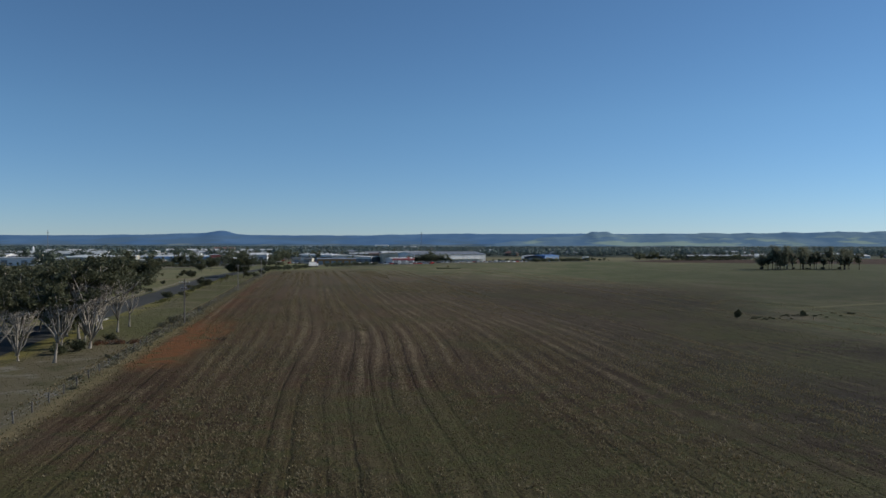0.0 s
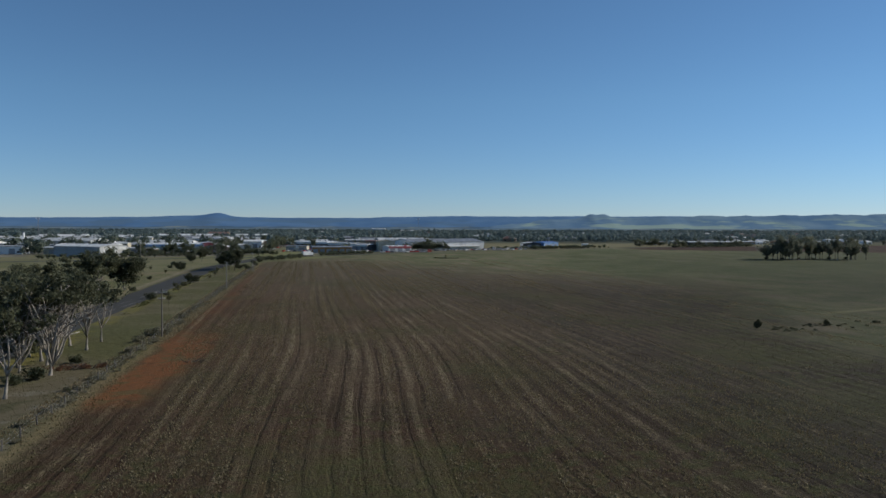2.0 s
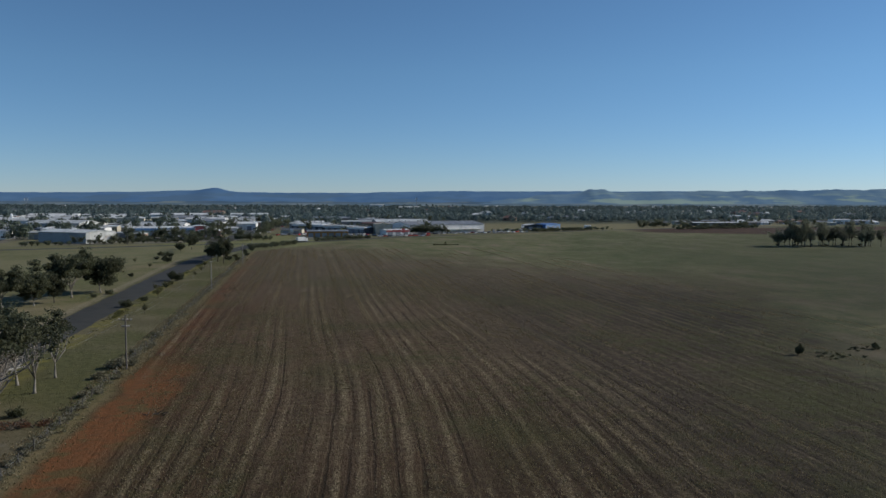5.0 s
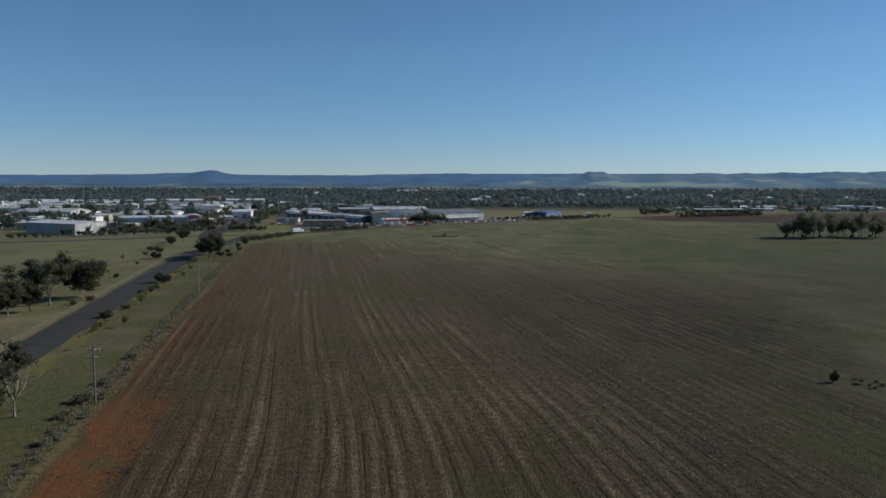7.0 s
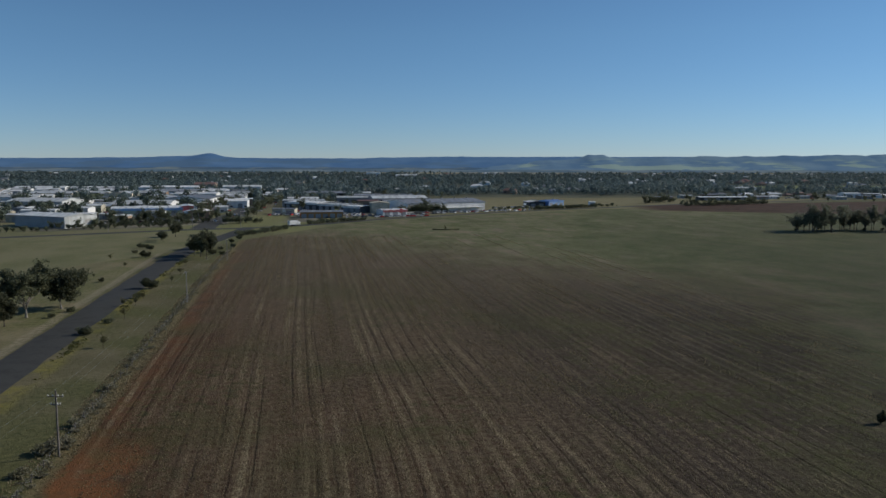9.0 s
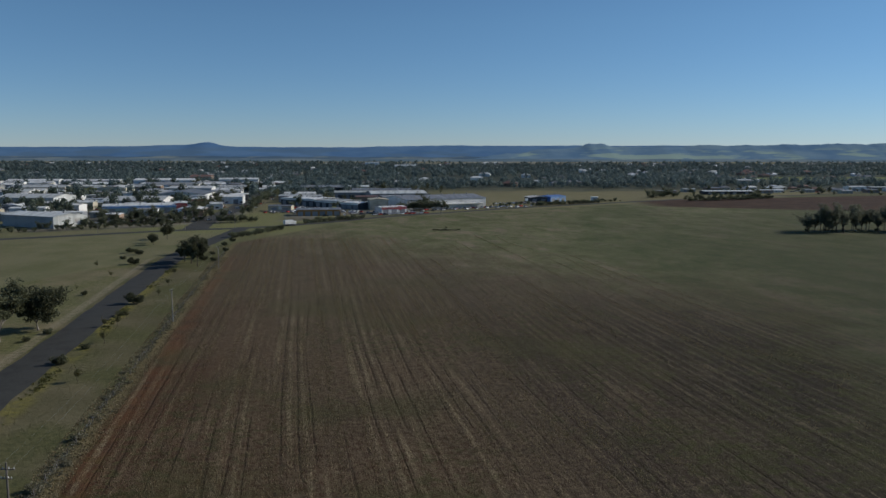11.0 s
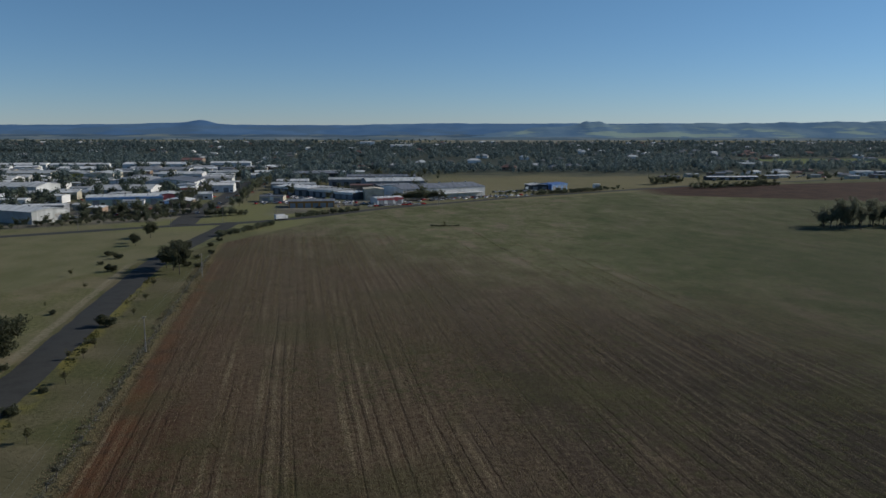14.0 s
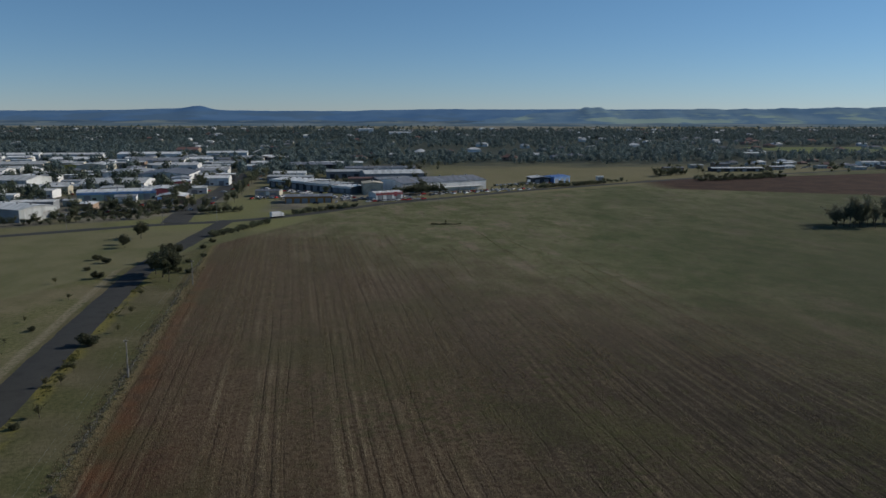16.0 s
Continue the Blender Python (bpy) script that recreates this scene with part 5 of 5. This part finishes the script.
tagged(brush, "low heap of reddish-brown dead brush on grass", "brush")


# masts and a white tower far in the town
def mast(height, label):
    root = new("mast")
    for a in range(3):
        w = a * 2 * math.pi / 3
        link_mesh("leg", *tube([(1.2 * math.cos(w), 1.2 * math.sin(w), 0), (0.3 * math.cos(w), 0.3 * math.sin(w), height)], [0.14, 0.1], 4), GREY_METAL, root)
    for i in range(9):
        z, k = height * (i + 0.5) / 9, 1.2 - 0.9 * (i + 0.5) / 9
        for a in range(3):
            w, v = a * 2 * math.pi / 3, (a + 1) * 2 * math.pi / 3
            link_mesh("brace", *tube([(k * math.cos(w), k * math.sin(w), z - height / 20), (k * math.cos(v), k * math.sin(v), z + height / 20)], [0.06, 0.06], 3), GREY_METAL, root)
    part("antenna", boxes((-1.8, -1.5, -0.2, 0.2, height - 4, height - 1.5)), WHITE_METAL, root)
    part("antenna", boxes((1.5, 1.8, -0.2, 0.2, height - 4, height - 1.5)), WHITE_METAL, root)
    part("antenna_bracket", boxes((-1.5, 1.5, -0.08, 0.08, height - 3, height - 2.8)), GREY_METAL, root)
    return tagged(root, label, "mast")


put(mast(34, "slim grey lattice mast with antennas"), 24, 1060, 0)
put(mast(32, "grey lattice mast above the industrial sheds"), -388, 858, 30)
tower = put(new("tower"), -410, 872, 10)
bm = bmesh.new()
bmesh.ops.create_cone(bm, cap_ends=True, segments=16, radius1=1.3, radius2=1.15, depth=13, matrix=Matrix.Translation((0, 0, 6.5)))
part("shaft", bm, PAINT[0], tower)
bm = bmesh.new()
bmesh.ops.create_cone(bm, cap_ends=True, segments=16, radius1=1.4, radius2=0.4, depth=1.2, matrix=Matrix.Translation((0, 0, 13.61)))
part("cap", bm, PAINT[0], tower)
tagged(tower, "plain white round tower above the sheds", "tower")


def street_lamp(label):
    root = new("street_lamp")
    bm = bmesh.new()
    bmesh.ops.create_cone(bm, cap_ends=True, segments=8, radius1=0.13, radius2=0.07, depth=10, matrix=Matrix.Translation((0, 0, 5)))
    part("pole", bm, PALE_POLE, root)
    link_mesh("arm", *tube([(0, 0, 9.8), (0.8, 0, 10.3), (2.2, 0, 10.4)], [0.05, 0.045, 0.04], 5), PALE_POLE, root)
    part("lamp_head", boxes((2.1, 2.8, -0.15, 0.15, 10.32, 10.5), bevel=0.03), GREY_METAL, root)
    return tagged(root, label, "street lamp", group="street lamps of the junction")


lamp = put(street_lamp("tall pale street lamp beside the highway"), -125, 541, 120)
for x, y, turn in ((-98, 552, 120), (-70, 572, 130), (-40, 600, 130), (-5, 632, 130), (-140, 600, 0), (-146, 680, 0), (-150, 770, 0), (35, 660, 130), (75, 690, 130), (-170, 525, 110)):
    copy_thing(lamp, pose(x, y, 0, 0, 0, turn))


def sign_board(label, w, h, z, mat):
    root = new("sign")
    part("board", boxes((-w / 2, w / 2, -0.1, 0.1, z, z + h), bevel=0.02), mat, root)
    for sx in (-w * 0.35, w * 0.35):
        part("post", boxes((sx - 0.08, sx + 0.08, -0.05, 0.05, 0, z)), GREY_METAL, root)
    return tagged(root, label, "sign")


for x, y, turn, w, h, z, mat, label in ((-46, 660, 10, 3.0, 2.0, 4.0, PALETTE["yellow"], "plain yellow sign board on two posts"), (4, 662, 20, 2.6, 3.2, 3.0, PALETTE["bright"], "plain red sign board on two posts"),
                                        (-88, 672, 0, 2.4, 2.6, 3.0, PALETTE["white"], "plain white sign board on two posts"), (-155, 640, 30, 3.0, 2.0, 3.5, PALETTE["sky"], "plain blue sign board on two posts"),
                                        (120, 770, 20, 3.0, 2.2, 3.0, PALETTE["white"], "plain white sign board by the highway")):
    put(sign_board(label, w, h, z, mat), x, y, turn)


# ---- tufts of stubble and weeds in the sown rows; grass on the verge ----
def tufts(name, count, u0, u1, s0, s1, size, mat, label, seed, row=0.0, keep=0.5):
    rng = np.random.default_rng(seed)
    u, s = rng.uniform(u0, u1, count), s0 + (s1 - s0) * rng.random(count) ** 1.4
    if row:
        line = np.round(u / row).astype(int)
        power = rng.random(2000)[line % 2000] ** 1.5
        ramp = lambda v, lo, hi: (lambda q: q * q * (3 - 2 * q))(np.clip((v - lo) / (hi - lo), 0, 1))
        u = (line + 0.25) * row + rng.normal(size=count) * row * 0.26 + np.sin(s * 0.021) * 0.7 + np.sin(s * 0.0093 + 1.0) * 1.2
        u -= (1 - ramp(s, 72, 165)) * ramp(u, -22, 2) * (1 - ramp(u, 30, 80)) * 6.0
        ok = [noise.noise((a * 0.05, b * 0.015, seed)) + 0.35 * noise.noise((a * 0.4, b * 0.12, seed)) + (w - 0.45) * 0.9 > keep + 0.3 * h - 0.5 * r for a, b, w, r, h in zip(u, s, power, rng.random(count), ramp(u, 35, 100))]
    else:
        ok = [noise.noise((a * 0.06, b * 0.02, seed)) > keep - 0.6 * rng.random() for a, b in zip(u, s)]
    u, s = u[ok], s[ok]
    n = len(u)
    x, y = u * 0.9932 - s * 0.1167, u * 0.1167 + s * 0.9932
    base = np.stack([x, y, np.zeros(n)], 1)
    vs = []
    for k in range(4):
        w = rng.uniform(0, 2 * np.pi, n)
        d = np.stack([np.cos(w), np.sin(w), np.zeros(n)], 1)
        h = size * rng.uniform(0.5, 1.3, (n, 1))
        side = np.stack([-d[:, 1], d[:, 0], d[:, 2]], 1) * h * 0.35
        tip = base + d * h * 0.7 + np.array([0, 0, 1.0]) * h
        vs.append(np.stack([base - side, base + side, tip], 1))
    v = np.concatenate(vs).reshape(-1, 3)
    f = np.arange(len(v)).reshape(-1, 3)
    return tagged(link_mesh(name, v.tolist(), f.tolist(), mat), label, "grass", kind="stuff")


STUBBLE = leaf_mat("dry_stubble", (0.20, 0.165, 0.090), (0.36, 0.30, 0.18), (0.26, 0.21, 0.12))
WEEDS = leaf_mat("green_weeds", (0.070, 0.076, 0.030), (0.125, 0.120, 0.052), (0.09, 0.085, 0.036))
tufts("stubble", 290000, -22, 135, 40, 500, 0.16, STUBBLE, "dry straw stubble standing in the sown rows", 21, row=ROW, keep=0.30)
tufts("weeds", 50000, -22, 95, 40, 330, 0.10, WEEDS, "green weeds coming up in the field", 22, keep=0.25)
tufts("grass", 16000, -45, -24, 40, 400, 0.10, WEEDS, "rough grass on the road verge", 23, keep=0.05)
tufts("dry_grass", 16000, -31, -25, 40, 430, 0.22, STUBBLE, "tall dry grass along the fence", 24, keep=0.0)
